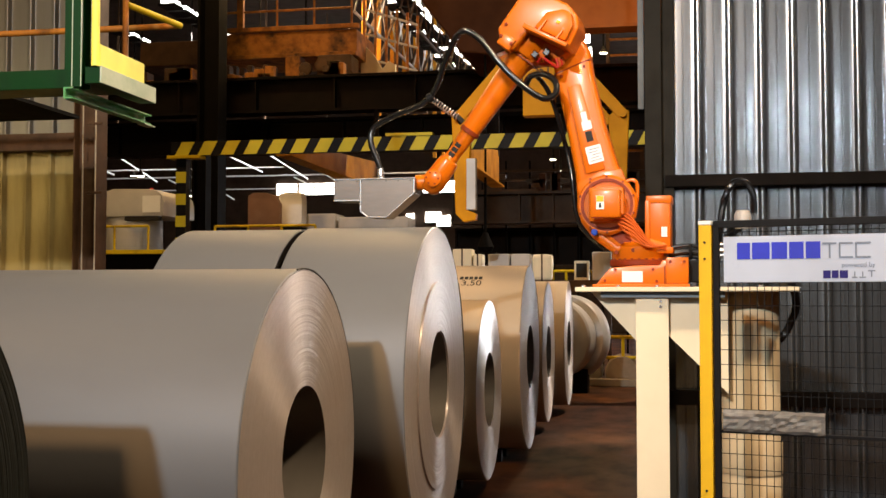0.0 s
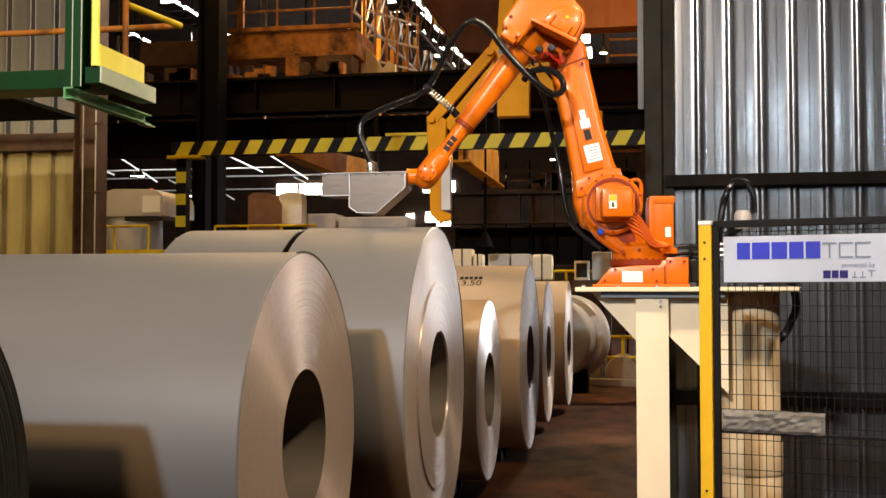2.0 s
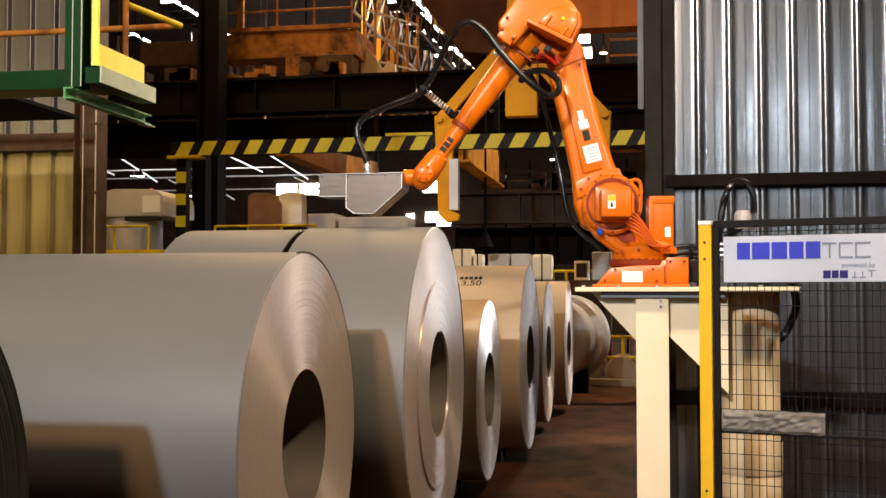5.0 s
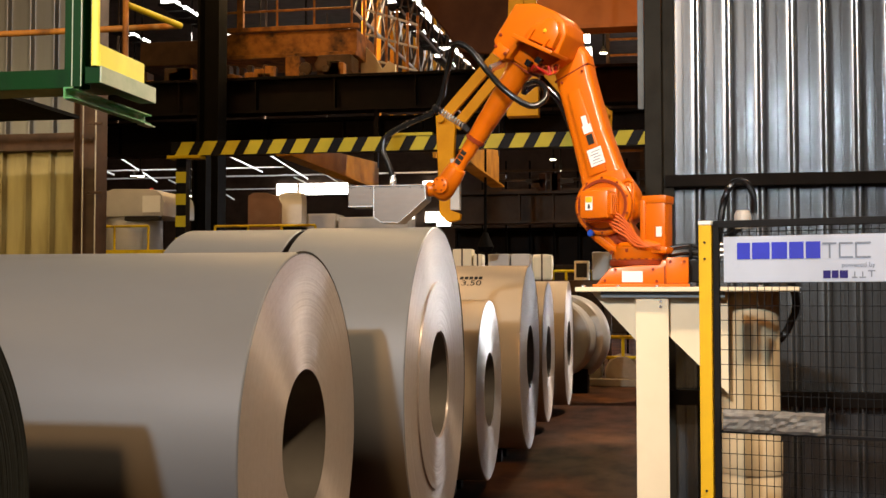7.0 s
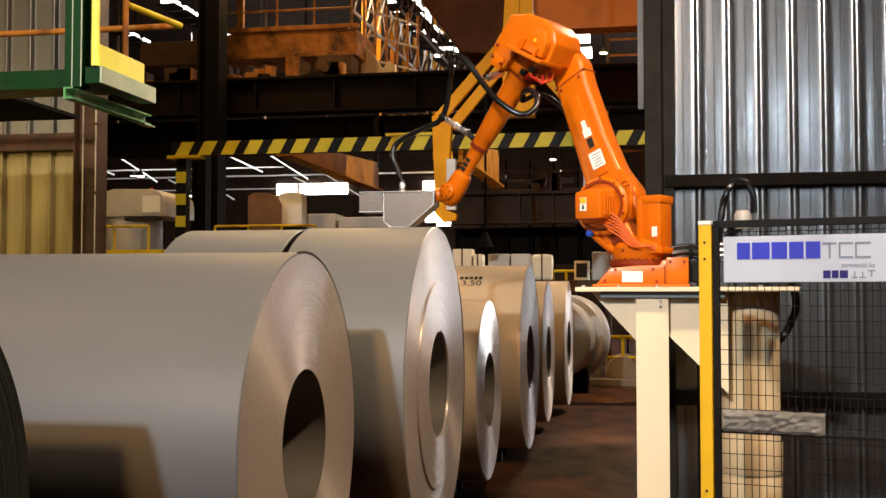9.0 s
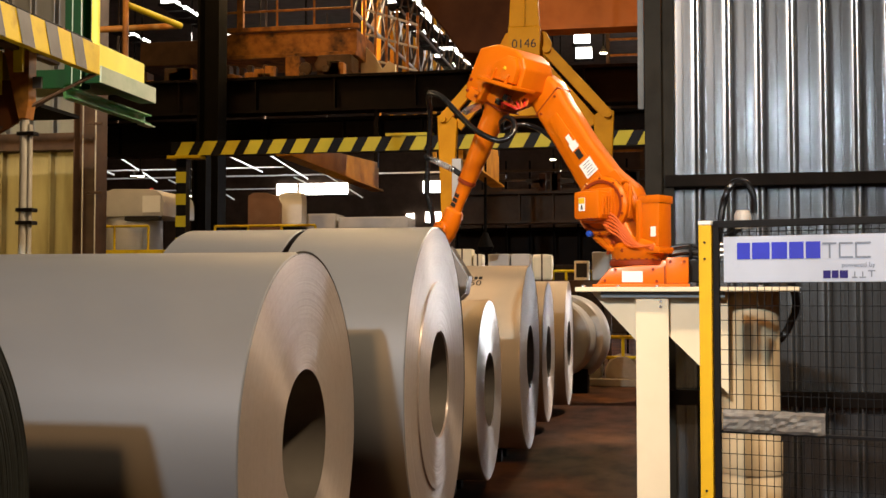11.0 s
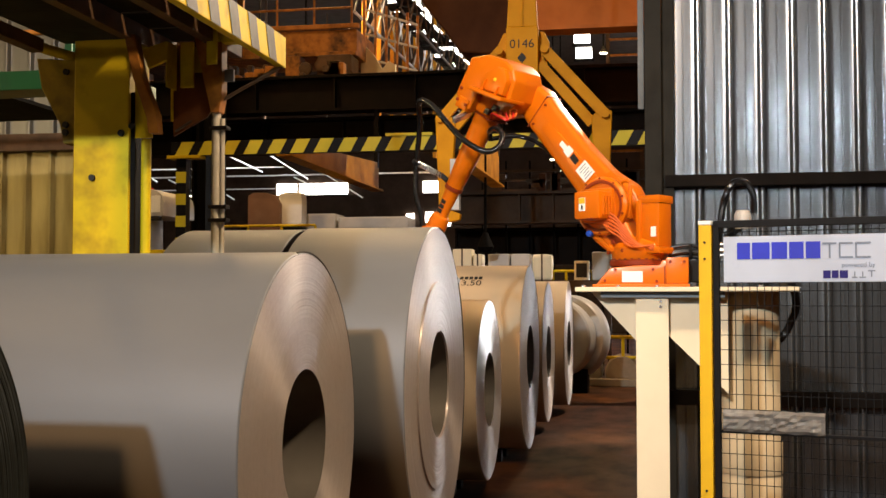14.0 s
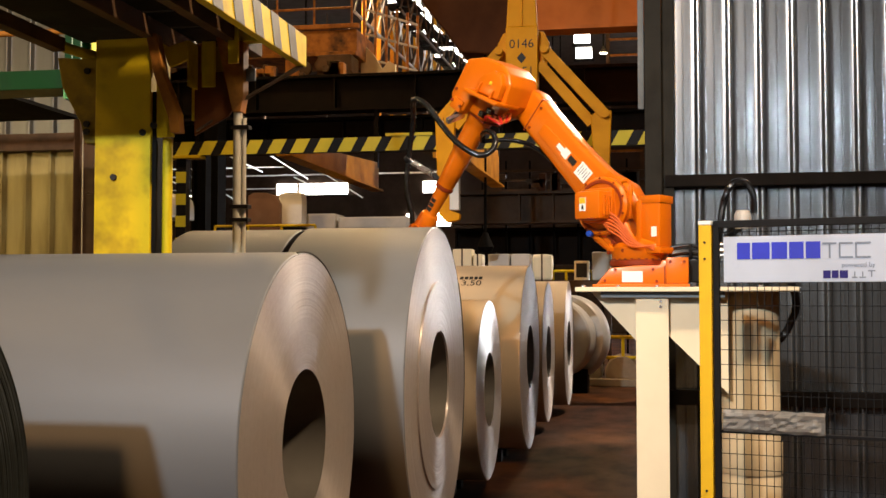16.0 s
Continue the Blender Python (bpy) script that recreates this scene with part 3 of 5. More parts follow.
for k in range(4):
    part("cooling_fin", box(0.062, 0.076, 0.2 + k * 0.028, 0.212 + k * 0.028, 0.43, 0.55, 0.003), ORANGE, turret)
part("warning_label", box(0.17, 0.215, 0.331, 0.333, 0.455, 0.535, 0), WHITE, turret, "small white warning label")
part("warning_mark", box(0.172, 0.213, 0.3335, 0.3345, 0.50, 0.533, 0), FENCEYEL, turret, "yellow warning triangle field")
part("warning_sign", prism([(0.183, 0.465), (0.200, 0.465), (0.196, 0.493), (0.188, 0.49)], 0.3335, 0.3345), INK, turret)
part("blue_cap", lathe([(0.02, 0), (0.02, 0.035), (0.012, 0.04)], 14, Matrix.Translation((0.25, 0.14, 0.33)) @ Matrix.Rotation(radians(-90), 4, "X")), BLUECAP, turret, "small blue plug cap")
# turret motor at the rear
part("turret_motor", box(-0.195, -0.058, -0.05, 0.10, 0.235, 0.535, 0.016), ORANGE, turret, smooth=True)
part("motor_cap", box(-0.202, -0.05, -0.058, 0.106, 0.50, 0.548, 0.01), ORANGE, turret, smooth=True)
part("motor_flange", box(-0.075, -0.045, -0.06, 0.115, 0.24, 0.52, 0.006), ORANGE, turret, smooth=True)
part("motor_plate", box(-0.175, -0.14, 0.101, 0.105, 0.30, 0.36, 0.001), WHITE, turret, "small pale rating plate")
part("motor_foot", box(-0.21, -0.02, -0.07, 0.12, 0.2, 0.24, 0.012), ORANGE, turret, smooth=True)
part("lifting_bracket", tube(spline([(0.075, 0.10, 0.55), (0.07, 0.10, 0.625), (0.03, 0.10, 0.645), (0.0, 0.10, 0.615), (0.005, 0.1, 0.5), (0.02, 0.1, 0.42)], 16), 0.012), ORANGE, turret, smooth=True)
rnd = random.Random(4)
for k in range(6):
    o = k * 0.017
    pts = spline([(0.17 - o, 0.2 + 0.6 * o, 0.41 - 0.5 * o), (0.10 - 0.3 * o, 0.225, 0.45 - 1.3 * o), (0.035 - 0.3 * o, 0.215, 0.42 - 1.4 * o), (-0.02 - 0.3 * o, 0.20, 0.35 - 1.2 * o), (-0.08 - 0.4 * o, 0.17, 0.265 - 0.3 * o), (-0.17, 0.12, 0.22 + 0.35 * o)], 22)
    part("cable", tube(pts, 0.0065, 7), ORANGE_HOSE, turret, "orange motor cable", smooth=True)
for x, z in ((0.09, 0.27), (0.02, 0.22), (0.12, 0.21), (-0.05, 0.25)):
    part("bolt", lathe([(0.012, 0), (0.012, 0.014)], 8, Matrix.Translation((x, 0.15, z)) @ Matrix.Rotation(radians(-90), 4, "X")), ORANGE_DARK, turret)

part("shoulder_rib", prism([(0.02, 0.215), (0.13, 0.215), (0.24, 0.30), (0.32, 0.40), (0.30, 0.41), (0.22, 0.325), (0.12, 0.245), (0.02, 0.245)], 0.10, 0.128, 0.005), ORANGE, turret, smooth=True)
# flat dark plate stands in for shade in the shoulder casting
part("recess_shade", prism([(0.03, 0.265), (0.11, 0.265), (0.16, 0.31), (0.06, 0.36)], 0.1135, 0.1165), ORANGE_DARK, turret, "dark orange patch painted as a recess's shade")
for k in range(10):
    a = 2 * math.pi * (k + 0.5) / 10
    part("cover_bolt", lathe([(0.0075, 0), (0.0075, 0.009)], 6, flip @ Matrix.Translation((0.167 * math.cos(a), 0.167 * math.sin(a), 0.162))), ORANGE_DARK, turret)

# lower arm
bm = prism([(-0.12, -0.1), (0.06, -0.17), (0.19, -0.08), (0.205, 0.07), (0.17, 0.24), (0.155, 0.5), (0.145, 0.86), (0.13, 1.06), (0.05, 1.14), (-0.06, 1.13), (-0.105, 1.0), (-0.09, 0.85), (-0.085, 0.5), (-0.10, 0.24), (-0.155, 0.06)], -0.205, -0.055, 0.035, 3)
lower_arm = part("lower_arm", bm, ORANGE, robot, smooth=True)
part("arm_rib", prism([(-0.02, 0.24), (0.10, 0.24), (0.08, 0.8), (0.0, 0.8)], -0.058, -0.042, 0.007), ORANGE, lower_arm, smooth=True)
part("casting_step", prism([(-0.13, 0.10), (0.18, 0.10), (0.165, 0.20), (0.02, 0.235), (-0.12, 0.215)], -0.062, -0.04, 0.008), ORANGE, lower_arm, smooth=True)
part("seam", prism([(-0.10, 0.93), (0.145, 0.90), (0.145, 0.908), (-0.10, 0.938)], -0.2065, -0.0535), ORANGE_DARK, lower_arm)
for x, z in ((-0.06, 0.16), (0.0, 0.2), (0.08, 0.2), (0.14, 0.15), (0.1, 0.88), (-0.05, 0.90)):
    part("bolt", lathe([(0.009, 0), (0.009, 0.01)], 6, Matrix.Translation((x, -0.056 if z > 0.5 else -0.041, z)) @ Matrix.Rotation(radians(-90), 4, "X")), ORANGE_DARK, lower_arm)
part("slot", box(0.002, 0.044, -0.0405, -0.038, 0.43, 0.495, 0.0008), INK, lower_arm, "dark cable opening")
part("arm_label", box(-0.03, 0.067, -0.0405, -0.038, 0.29, 0.40, 0.0005), WHITE, lower_arm, "white rating label")
for k in range(5):
    part("label_line", box(-0.018 + 0.012 * (k % 2), 0.052 - 0.008 * (k % 3), -0.038, -0.0374, 0.305 + k * 0.018, 0.31 + k * 0.018, 0), GREYINK, lower_arm)
part("arm_label", box(-0.008, 0.052, -0.0405, -0.038, 0.505, 0.56, 0.0005), WHITE, lower_arm, "white label")
part("arm_label", box(0.008, 0.042, -0.0405, -0.038, 0.56, 0.62, 0.0005), WHITE, lower_arm, "white label")

# upper arm: elbow housing, forearm, wrist
bm = prism([(0.27, 0.285), (0.21, 0.345), (-0.05, 0.348), (-0.125, 0.225), (-0.15, 0.07), (-0.125, -0.02), (-0.07, -0.072), (0.065, -0.095), (0.125, 0.175), (0.265, 0.185)], -0.12, 0.185, 0.016, 3)
upper_arm = part("upper_arm", bm, ORANGE, robot, smooth=True)
part("elbow_core", prism([(0.27, 0.24), (0.10, 0.22), (0.05, -0.095), (0.15, -0.05), (0.285, 0.10)], -0.115, 0.08, 0.015, 2), ORANGE, upper_arm, smooth=True)
bm = prism([(0.085, 0.145), (-0.035, 0.135), (-0.105, 0.06), (-0.112, 0.0), (-0.055, -0.052), (0.05, -0.07)], 0.18, 0.245, 0.022, 2)
part("elbow_cover", bm, ORANGE, upper_arm, smooth=True)
part("cover_plug", lathe([(0.012, 0.0), (0.012, 0.006), (0.007, 0.009)], 12, Matrix.Translation((-0.02, 0.2445, 0.035)) @ Matrix.Rotation(radians(-90), 4, "X")), FENCEYEL, upper_arm, "small yellow plug")
part("cover_ridge", prism([(0.10, 0.20), (0.126, 0.195), (0.078, -0.098), (0.052, -0.098)], 0.02, 0.275, 0.006), ORANGE, upper_arm, smooth=True)
part("corner_block", box(0.205, 0.285, 0.10, 0.20, 0.20, 0.30, 0.012), ORANGE, upper_arm, smooth=True)
for x, y, z, h in ((0.12, 0.02, -0.02, 0.05), (0.17, 0.06, 0.02, 0.045), (0.19, 0.11, 0.085, 0.04), (0.14, 0.12, 0.03, 0.04)):
    part("connector", box(x, x + 0.04, y, y + 0.045, z - h, z, 0.006), ORANGE_DARK if h > 0.042 else RUBBER, upper_arm, "cable connector")
part("forearm_root", lathe([(0.10, 0.10), (0.125, 0.12), (0.125, 0.235), (0.115, 0.25)], 32, Matrix.Translation((0, 0, 0.165)) @ Matrix.Rotation(radians(90), 4, "Y")), ORANGE, upper_arm, smooth=True)
part("seam", prism([(0.262, 0.05), (0.27, 0.05), (0.27, 0.31), (0.262, 0.31)], -0.10, 0.10), ORANGE_DARK, upper_arm)
for z in (0.10, -0.02):
    part("cover_fin", prism([(0.005, z - 0.006), (0.09, z - 0.004), (0.09, z + 0.012), (0.005, z + 0.005)], 0.24, 0.262, 0.003, 1), ORANGE, upper_arm)
part("elbow_motor", box(-0.06, 0.08, -0.26, -0.118, 0.10, 0.28, 0.03), ORANGE, upper_arm, smooth=True)
for x, z in ((0.235, 0.295), (0.24, 0.21), (0.16, 0.315)):
    part("bolt", lathe([(0.011, 0), (0.011, 0.012), (0.006, 0.014)], 6, Matrix.Translation((x, 0.198 if z < 0.3 else 0.183, z)) @ Matrix.Rotation(radians(-90), 4, "X")), ORANGE_DARK, upper_arm)
along = Matrix.Translation((0, 0, 0.165)) @ Matrix.Rotation(radians(90), 4, "Y")
forearm = part("forearm", lathe([(0.082, 0.20), (0.092, 0.22), (0.092, 0.29), (0.083, 0.31), (0.079, 0.36), (0.071, 0.62), (0.060, 0.83), (0.056, 0.85)], 32, along), ORANGE, upper_arm, smooth=True)
part("clamp_band", lathe([(0.061, 0.815), (0.066, 0.818), (0.066, 0.842), (0.061, 0.845)], 28, along, False), ORANGE_DARK, upper_arm, "dark clamp band", smooth=True)
part("wrist_tube", lathe([(0.052, 0.85), (0.052, 0.86), (0.044, 1.0), (0.046, 1.04), (0.058, 1.07)], 28, along), ORANGE, upper_arm, smooth=True)
part("wrist", lathe([(0.042, 1.04), (0.062, 1.055), (0.069, 1.09), (0.073, 1.16), (0.073, 1.23), (0.062, 1.275), (0.04, 1.296), (0.02, 1.30)], 28, along), ORANGE, upper_arm, smooth=True)
part("wrist_cover", lathe([(0.056, 0.065), (0.056, 0.085), (0.047, 0.091)], 24, Matrix.Translation((1.2, 0, 0.165)) @ Matrix.Rotation(radians(-90), 4, "X")), ORANGE, upper_arm, smooth=True)
for k in range(6):
    a = k * math.pi / 3
    part("bolt", lathe([(0.006, 0), (0.006, 0.008)], 6, Matrix.Translation((1.2 + 0.04 * math.cos(a), 0.089, 0.165 + 0.04 * math.sin(a))) @ Matrix.Rotation(radians(-90), 4, "X")), ORANGE_DARK, upper_arm)
# maker's mark as plain dark blocks along the wrist tube
for k in range(3):
    part("maker_mark", box(0.925 + 0.036 * k, 0.954 + 0.036 * k, 0.036, 0.0485, 0.165 - 0.020, 0.165 + 0.020, 0.004), INK, upper_arm, "dark block of a maker's mark")
# elbow cabling below the housing
for k in range(4):
    pts = spline([(0.11 + 0.015 * k, 0.02 + 0.03 * k, -0.05), (0.16 + 0.012 * k, 0.05 + 0.02 * k, -0.09), (0.20, 0.06 + 0.03 * k, -0.05 + 0.02 * k), (0.235, 0.06 + 0.02 * k, 0.03)], 12)
    part("cable", tube(pts, 0.009, 7), RED if k % 2 else ORANGE_HOSE, upper_arm, smooth=True)
part("cable_clamp", beam((0.30, 0.10, 0.23), (0.37, 0.22, 0.235), 0.04, 0.03), CHROME, upper_arm, "bright hose clamp")
# spring holder of the hose
pts = []
for k in range(150):
    a, s = k * 0.40, k / 149
    c = Vector((0.80, 0.03, 0.275)).lerp(Vector((0.80, 0.11, 0.45)), s)
    pts.append(c + Vector((0.017 * math.cos(a), 0.017 * math.sin(a), 0)))
part("spring", tube(pts, 0.005, 5), CHROME, upper_arm, "bright coil spring holding the hose", smooth=True)
part("spring_foot", beam((0.81, 0.01, 0.235), (0.80, 0.03, 0.30), 0.035, 0.035), BLACK, upper_arm)
part("hose_ring", lathe([(0.022, -0.02), (0.03, -0.015), (0.03, 0.015), (0.022, 0.02)], 16, Matrix.Translation((0.797, 0.122, 0.468)) @ Matrix.Rotation(radians(60), 4, "Y"), False), BLACK, upper_arm, smooth=True)

# print head at the wrist
bm = prism([(0.617, 0.016), (0.617, -0.12), (0.452, -0.122), (0.449, -0.19), (0.40, -0.226), (0.276, -0.23), (0.095, -0.075), (0.095, 0.016)], -0.09, 0.10, 0.003, 1)
print_head = part("print_head", bm, ALU, robot, "sheet aluminium printing head")
part("end_cover", box(0.455, 0.622, 0.10, 0.104, -0.118, 0.014, 0.002), ALU, print_head)
part("front_cover", prism([(0.445, 0.012), (0.445, -0.188), (0.398, -0.222), (0.278, -0.226), (0.100, -0.074), (0.100, 0.012)], 0.10, 0.1035), ALU, print_head)
rim = [(0.447, 0.012), (0.447, -0.188), (0.398, -0.224), (0.278, -0.228), (0.098, -0.074), (0.098, 0.012)]
for (xa, za), (xb, zb) in zip(rim, rim[1:]):
    part("edge_strip", beam((xa, 0.104, za), (xb, 0.104, zb), 0.008, 0.006, 0.001), CHROME, print_head, "bright folded edge")
part("edge_strip", box(0.452, 0.622, 0.1042, 0.107, -0.122, -0.114, 0.001), CHROME, print_head, "bright folded edge")
part("top_rim", box(0.09, 0.622, -0.095, 0.108, 0.016, 0.022, 0.002), CHROME, print_head)
part("flange", lathe([(0.05, 0.03), (0.05, 0.105)], 20, Matrix.Rotation(radians(90), 4, "Y")), ORANGE, print_head, smooth=True)
part("hose_socket", lathe([(0.02, 0.02), (0.024, 0.03), (0.024, 0.06), (0.018, 0.10)], 16, Matrix.Translation((0.34, 0.0, 0))), CHROME, print_head, "bright hose socket", smooth=True)
for x in (0.12, 0.2, 0.28, 0.44, 0.47, 0.60):
    part("screw", lathe([(0.004, 0), (0.004, 0.003)], 6, Matrix.Translation((x, 0.1035, 0.004)) @ Matrix.Rotation(radians(-90), 4, "X")), DARKSTEEL, print_head)

# the hose from the lower arm over the elbow to the print head, in short stiff pieces
HOSE_UP = ((0.39, 0.02, 0.04), (0.33, 0.08, 0.025), (0.275, 0.13, -0.05), (0.275, 0.17, -0.145), (0.335, 0.21, -0.20), (0.405, 0.28, -0.17), (0.41, 0.33, 0.0), (0.372, 0.334, 0.199), (0.33, 0.35, 0.36), (0.36, 0.35, 0.47), (0.52, 0.22, 0.50), (0.797, 0.122, 0.468))
NSEG = 48


def hose_line(q1, q2, q3, q5):
    t, lo, up, head = links(q1, q2, q3, q5)
    pts = [up @ Vector(p) for p in HOSE_UP]
    top = head @ Vector((0.34, 0, 0.09))
    ring = pts[-1]
    d = q5 / 84
    turned = links(q1, q2, q3, 0)[3].to_3x3()
    low = lambda f, x, z, sway: (top + turned @ Vector((x, 0, z))).lerp(ring.lerp(top, f) + Vector((sway, 0, 0)), d)
    start = top + turned @ Vector((0.03, 0, 0.285))
    pts += [ring.lerp(start, 0.5).lerp(ring.lerp(top, 0.25), d), low(0.45, 0.03, 0.285, -0.05), low(0.65, 0.068, 0.19, -0.05), low(0.85, 0.03, 0.08, 0.02), top]
    return spline(pts, NSEG + 1)


def supply_line(q1, q2, q3, q5):
    t, lo, up, head = links(q1, q2, q3, q5)
    a = up @ Vector((0.385, 0.015, 0.035))
    b = lo @ Vector((0.22, -0.22, 0.82))
    return spline([a, lo @ Vector((0.27, -0.10, 0.95)), b, lo @ Vector((0.215, -0.30, 0.55)), lo @ Vector((0.22, -0.30, 0.3)), lo @ Vector((0.245, -0.24, 0.05)), t @ Vector((0.36, -0.18, 0.36)), t @ Vector((0.22, -0.1, 0.24))], 21)


def piece_pose(a, b):
    return Matrix.Translation((a + b) / 2) @ (b - a).to_track_quat("Z", "X").to_matrix().to_4x4()


def dip(t):
    """How far the print head has swung down at the wrist."""
    s = min(max((t - 9.1) / 2.1, 0), 1)
    return 84 * s * s * (3 - 2 * s)


POSES = {j[0]: (links(*j[1:], dip(j[0])), hose_line(*j[1:], dip(j[0])), supply_line(*j[1:], dip(j[0]))) for j in JOINTS}


def hose(kind, n, r, label):
    out = []
    for i in range(n):
        ln = max((p[kind][i + 1] - p[kind][i]).length for p in POSES.values())
        h = ln / 2 + r * 0.5
        ob = part("hose_piece", lathe([(r * 0.55, -h), (r, -h + r * 0.5), (r, h - r * 0.5), (r * 0.55, h)], 12), RUBBER, robot, label, smooth=True)
        out.append(ob)
    return out


main_hose = hose(1, NSEG, 0.0195, "black rubber supply hose")
supply_hose = hose(2, 20, 0.016, "black rubber cable hose")

# cable along the stand to the robot's foot
for dz, r in ((0.0, 0.021), (0.035, 0.012), (-0.03, 0.012)):
    part("supply_cable", tube(spline([(-0.17, 0.06, 0.20 + dz), (-0.28, 0.06, 0.215 + dz), (-0.40, 0.06, 0.205 + dz), (-0.52, 0.07, 0.22 + dz), (-0.75, 0.1, 0.16 + dz), (-0.95, 0.15, 0.12 + dz)], 18), r), RUBBER, robot, "black supply cable", smooth=True)
for x in (-0.30, -0.43):
    part("cable_tie", lathe([(0.045, -0.008), (0.048, 0.0), (0.045, 0.008)], 14, Matrix.Translation((x, 0.06, 0.212)) @ Matrix.Rotation(radians(90), 4, "Y"), False), BLACK, robot, "black cable tie")

# ---- safety fence with its sign ----
fence = thing("safety_fence", "black wire mesh fence with a yellow post", "fence", at=(0.26, 5.66, 0), turn=-15.5)
post = part("post", box(-0.035, 0.025, -0.03, 0.03, 0, 1.905, 0.004), FENCEYEL, fence, "yellow steel post")
part("post_cap", box(-0.037, 0.027, -0.032, 0.032, 1.905, 1.925, 0.004), WHITE, post, "pale plastic cap")
part("foot_plate", box(-0.08, 0.07, -0.08, 0.08, 0, 0.012, 0.002), FENCEYEL, post)
part("mesh_frame", box(0.032, 0.060, -0.015, 0.015, 0.1, 1.91, 0.003), BLACK, fence)
part("mesh_frame", box(0.032, 1.6, -0.015, 0.015, 1.89, 1.925, 0.003), BLACK, fence)
part("mesh_frame", box(0.06, 1.6, -0.015, 0.015, 0.90, 0.915, 0.002), BLACK, fence)
wire_v = box(-0.0017, 0.0017, -0.0017, 0.0017, 0.1, 1.89, 0)
first = part("wire", wire_v, BLACK, fence)
first.matrix_basis = pose(0.10, 0, 0)
for k in range(1, 44):
    w = new("wire", first.data)
    w.parent = fence
    w.matrix_basis = pose(0.10 + 0.0345 * k, 0, 0)
first = part("wire", box(0.06, 1.6, -0.0017, 0.0017, -0.0017, 0.0017, 0), BLACK, fence)
first.matrix_basis = pose(0, 0.004, 0.16)
for k in range(1, 25):
    w = new("wire", first.data)
    w.parent = fence
    w.matrix_basis = pose(0, 0.004, 0.16 + 0.0712 * k)
for z in (1.82, 1.74, 0.62):
    part("bolt", lathe([(0.006, 0), (0.006, 0.006)], 8, Matrix.Translation((-0.005, -0.03, z)) @ Matrix.Rotation(radians(90), 4, "X")), INK, post)
sleeve = thing("foil_sleeve", "crumpled clear foil sleeve tied to the fence mesh", "plastic sleeve", at=(0.26, 5.66, 0), turn=-15.5)
bm = bmesh.new()
n, rows_n = 26, 7
grid = [[bm.verts.new((0.075 + 0.47 * i / n, -0.02 - 0.012 * noise.noise(Vector((i * 0.5, j * 0.9, 3))) - (0.012 if 0 < j < rows_n else 0), 0.91 + 0.105 * j / rows_n + 0.004 * noise.noise(Vector((i * 0.4, 7, j))))) for j in range(rows_n + 1)] for i in range(n + 1)]
for i in range(n):
    for j in range(rows_n):
        bm.faces.new((grid[i][j], grid[i + 1][j], grid[i + 1][j + 1], grid[i][j + 1]))
bmesh.ops.solidify(bm, geom=list(bm.faces), thickness=-0.006)
part("foil", bm, TAPE, sleeve)

sign = thing("company_sign", "white sign panel with blue blocks of lettering on a fence", "sign", at=(0.26, 5.66, 0), turn=-15.5)
panel = part("panel", box(0.085, 0.845, -0.026, -0.018, 1.625, 1.845, 0.002), SIGN, sign)
# names drawn as plain blocks
x = 0.15
for k, w in enumerate((0.062, 0.082, 0.072, 0.066, 0.066)):
    part("name_block", box(x, x + w, -0.0285, -0.0262, 1.735, 1.815, 0.0008), BLUE, panel, "bold blue block of a name")
    x += w + 0.009
for k, w in enumerate((0.062, 0.062, 0.068)):
    part("name_block", box(x, x + w, -0.0285, -0.0262, 1.80, 1.809, 0.0006), GREYINK, panel, "thin grey stroke of a name")
    part("name_block", box(x + (w * 0.45 if k == 0 else 0), x + (w * 0.45 if k == 0 else 0) + 0.008, -0.0285, -0.0262, 1.735, 1.80, 0.0006), GREYINK, panel, "thin grey stroke of a name")
    if k:
        part("name_block", box(x + 0.008, x + w, -0.0285, -0.0262, 1.735, 1.743, 0.0006), GREYINK, panel, "thin grey stroke of a name")
    x += w + 0.01
lettering("powered by", 0.022, panel, Matrix.Translation((0.70, -0.028, 1.703)) @ Matrix.Rotation(radians(90), 4, "X"), GREYINK, "lettering", "small grey words")
x = 0.545
for k, w in enumerate((0.033, 0.03, 0.036)):
    part("name_block", box(x, x + w, -0.0285, -0.0262, 1.642, 1.678, 0.0006), NAVY, panel, "dark blue block of a name")
    x += w + 0.005
x += 0.012
for k, w in enumerate((0.024, 0.03, 0.032)):
    part("name_block", box(x, x + w, -0.0285, -0.0262, 1.642 if k < 2 else 1.672, 1.648 if k < 2 else 1.678, 0.0006), GREYINK, panel, "thin grey stroke of a name")
    part("name_block", box(x + w * 0.4, x + w * 0.4 + 0.006, -0.0285, -0.0262, 1.648, 1.672, 0.0006), GREYINK, panel, "thin grey stroke of a name")
    x += w + 0.008

# black hoses behind the fence, above and below the stand
loop = thing("hose_loop", "black supply hose looping down from a white fitting", "hose", at=(0, 0, 0))
part("hose", tube(spline([(0.42, 7.6, 1.9), (0.46, 7.6, 2.18), (0.52, 7.6, 2.30), (0.60, 7.6, 2.30), (0.645, 7.6, 2.22), (0.65, 7.6, 2.1)], 20), 0.022), RUBBER, loop, smooth=True)
part("fitting", lathe([(0.05, 2.0), (0.055, 2.01), (0.055, 2.09), (0.04, 2.12)], 20, Matrix.Translation((0.58, 7.62, 0))), WRAP, loop, "pale plastic fitting", smooth=True)
part("wall_bracket", box(0.53, 0.59, 7.66, 8.797, 2.0, 2.04, 0.003), DARKSTEEL, loop, "dark wall bracket")
loop = thing("hose_loop", "black supply hose hanging from the stand's plate", "hose", at=(0, 0, 0))
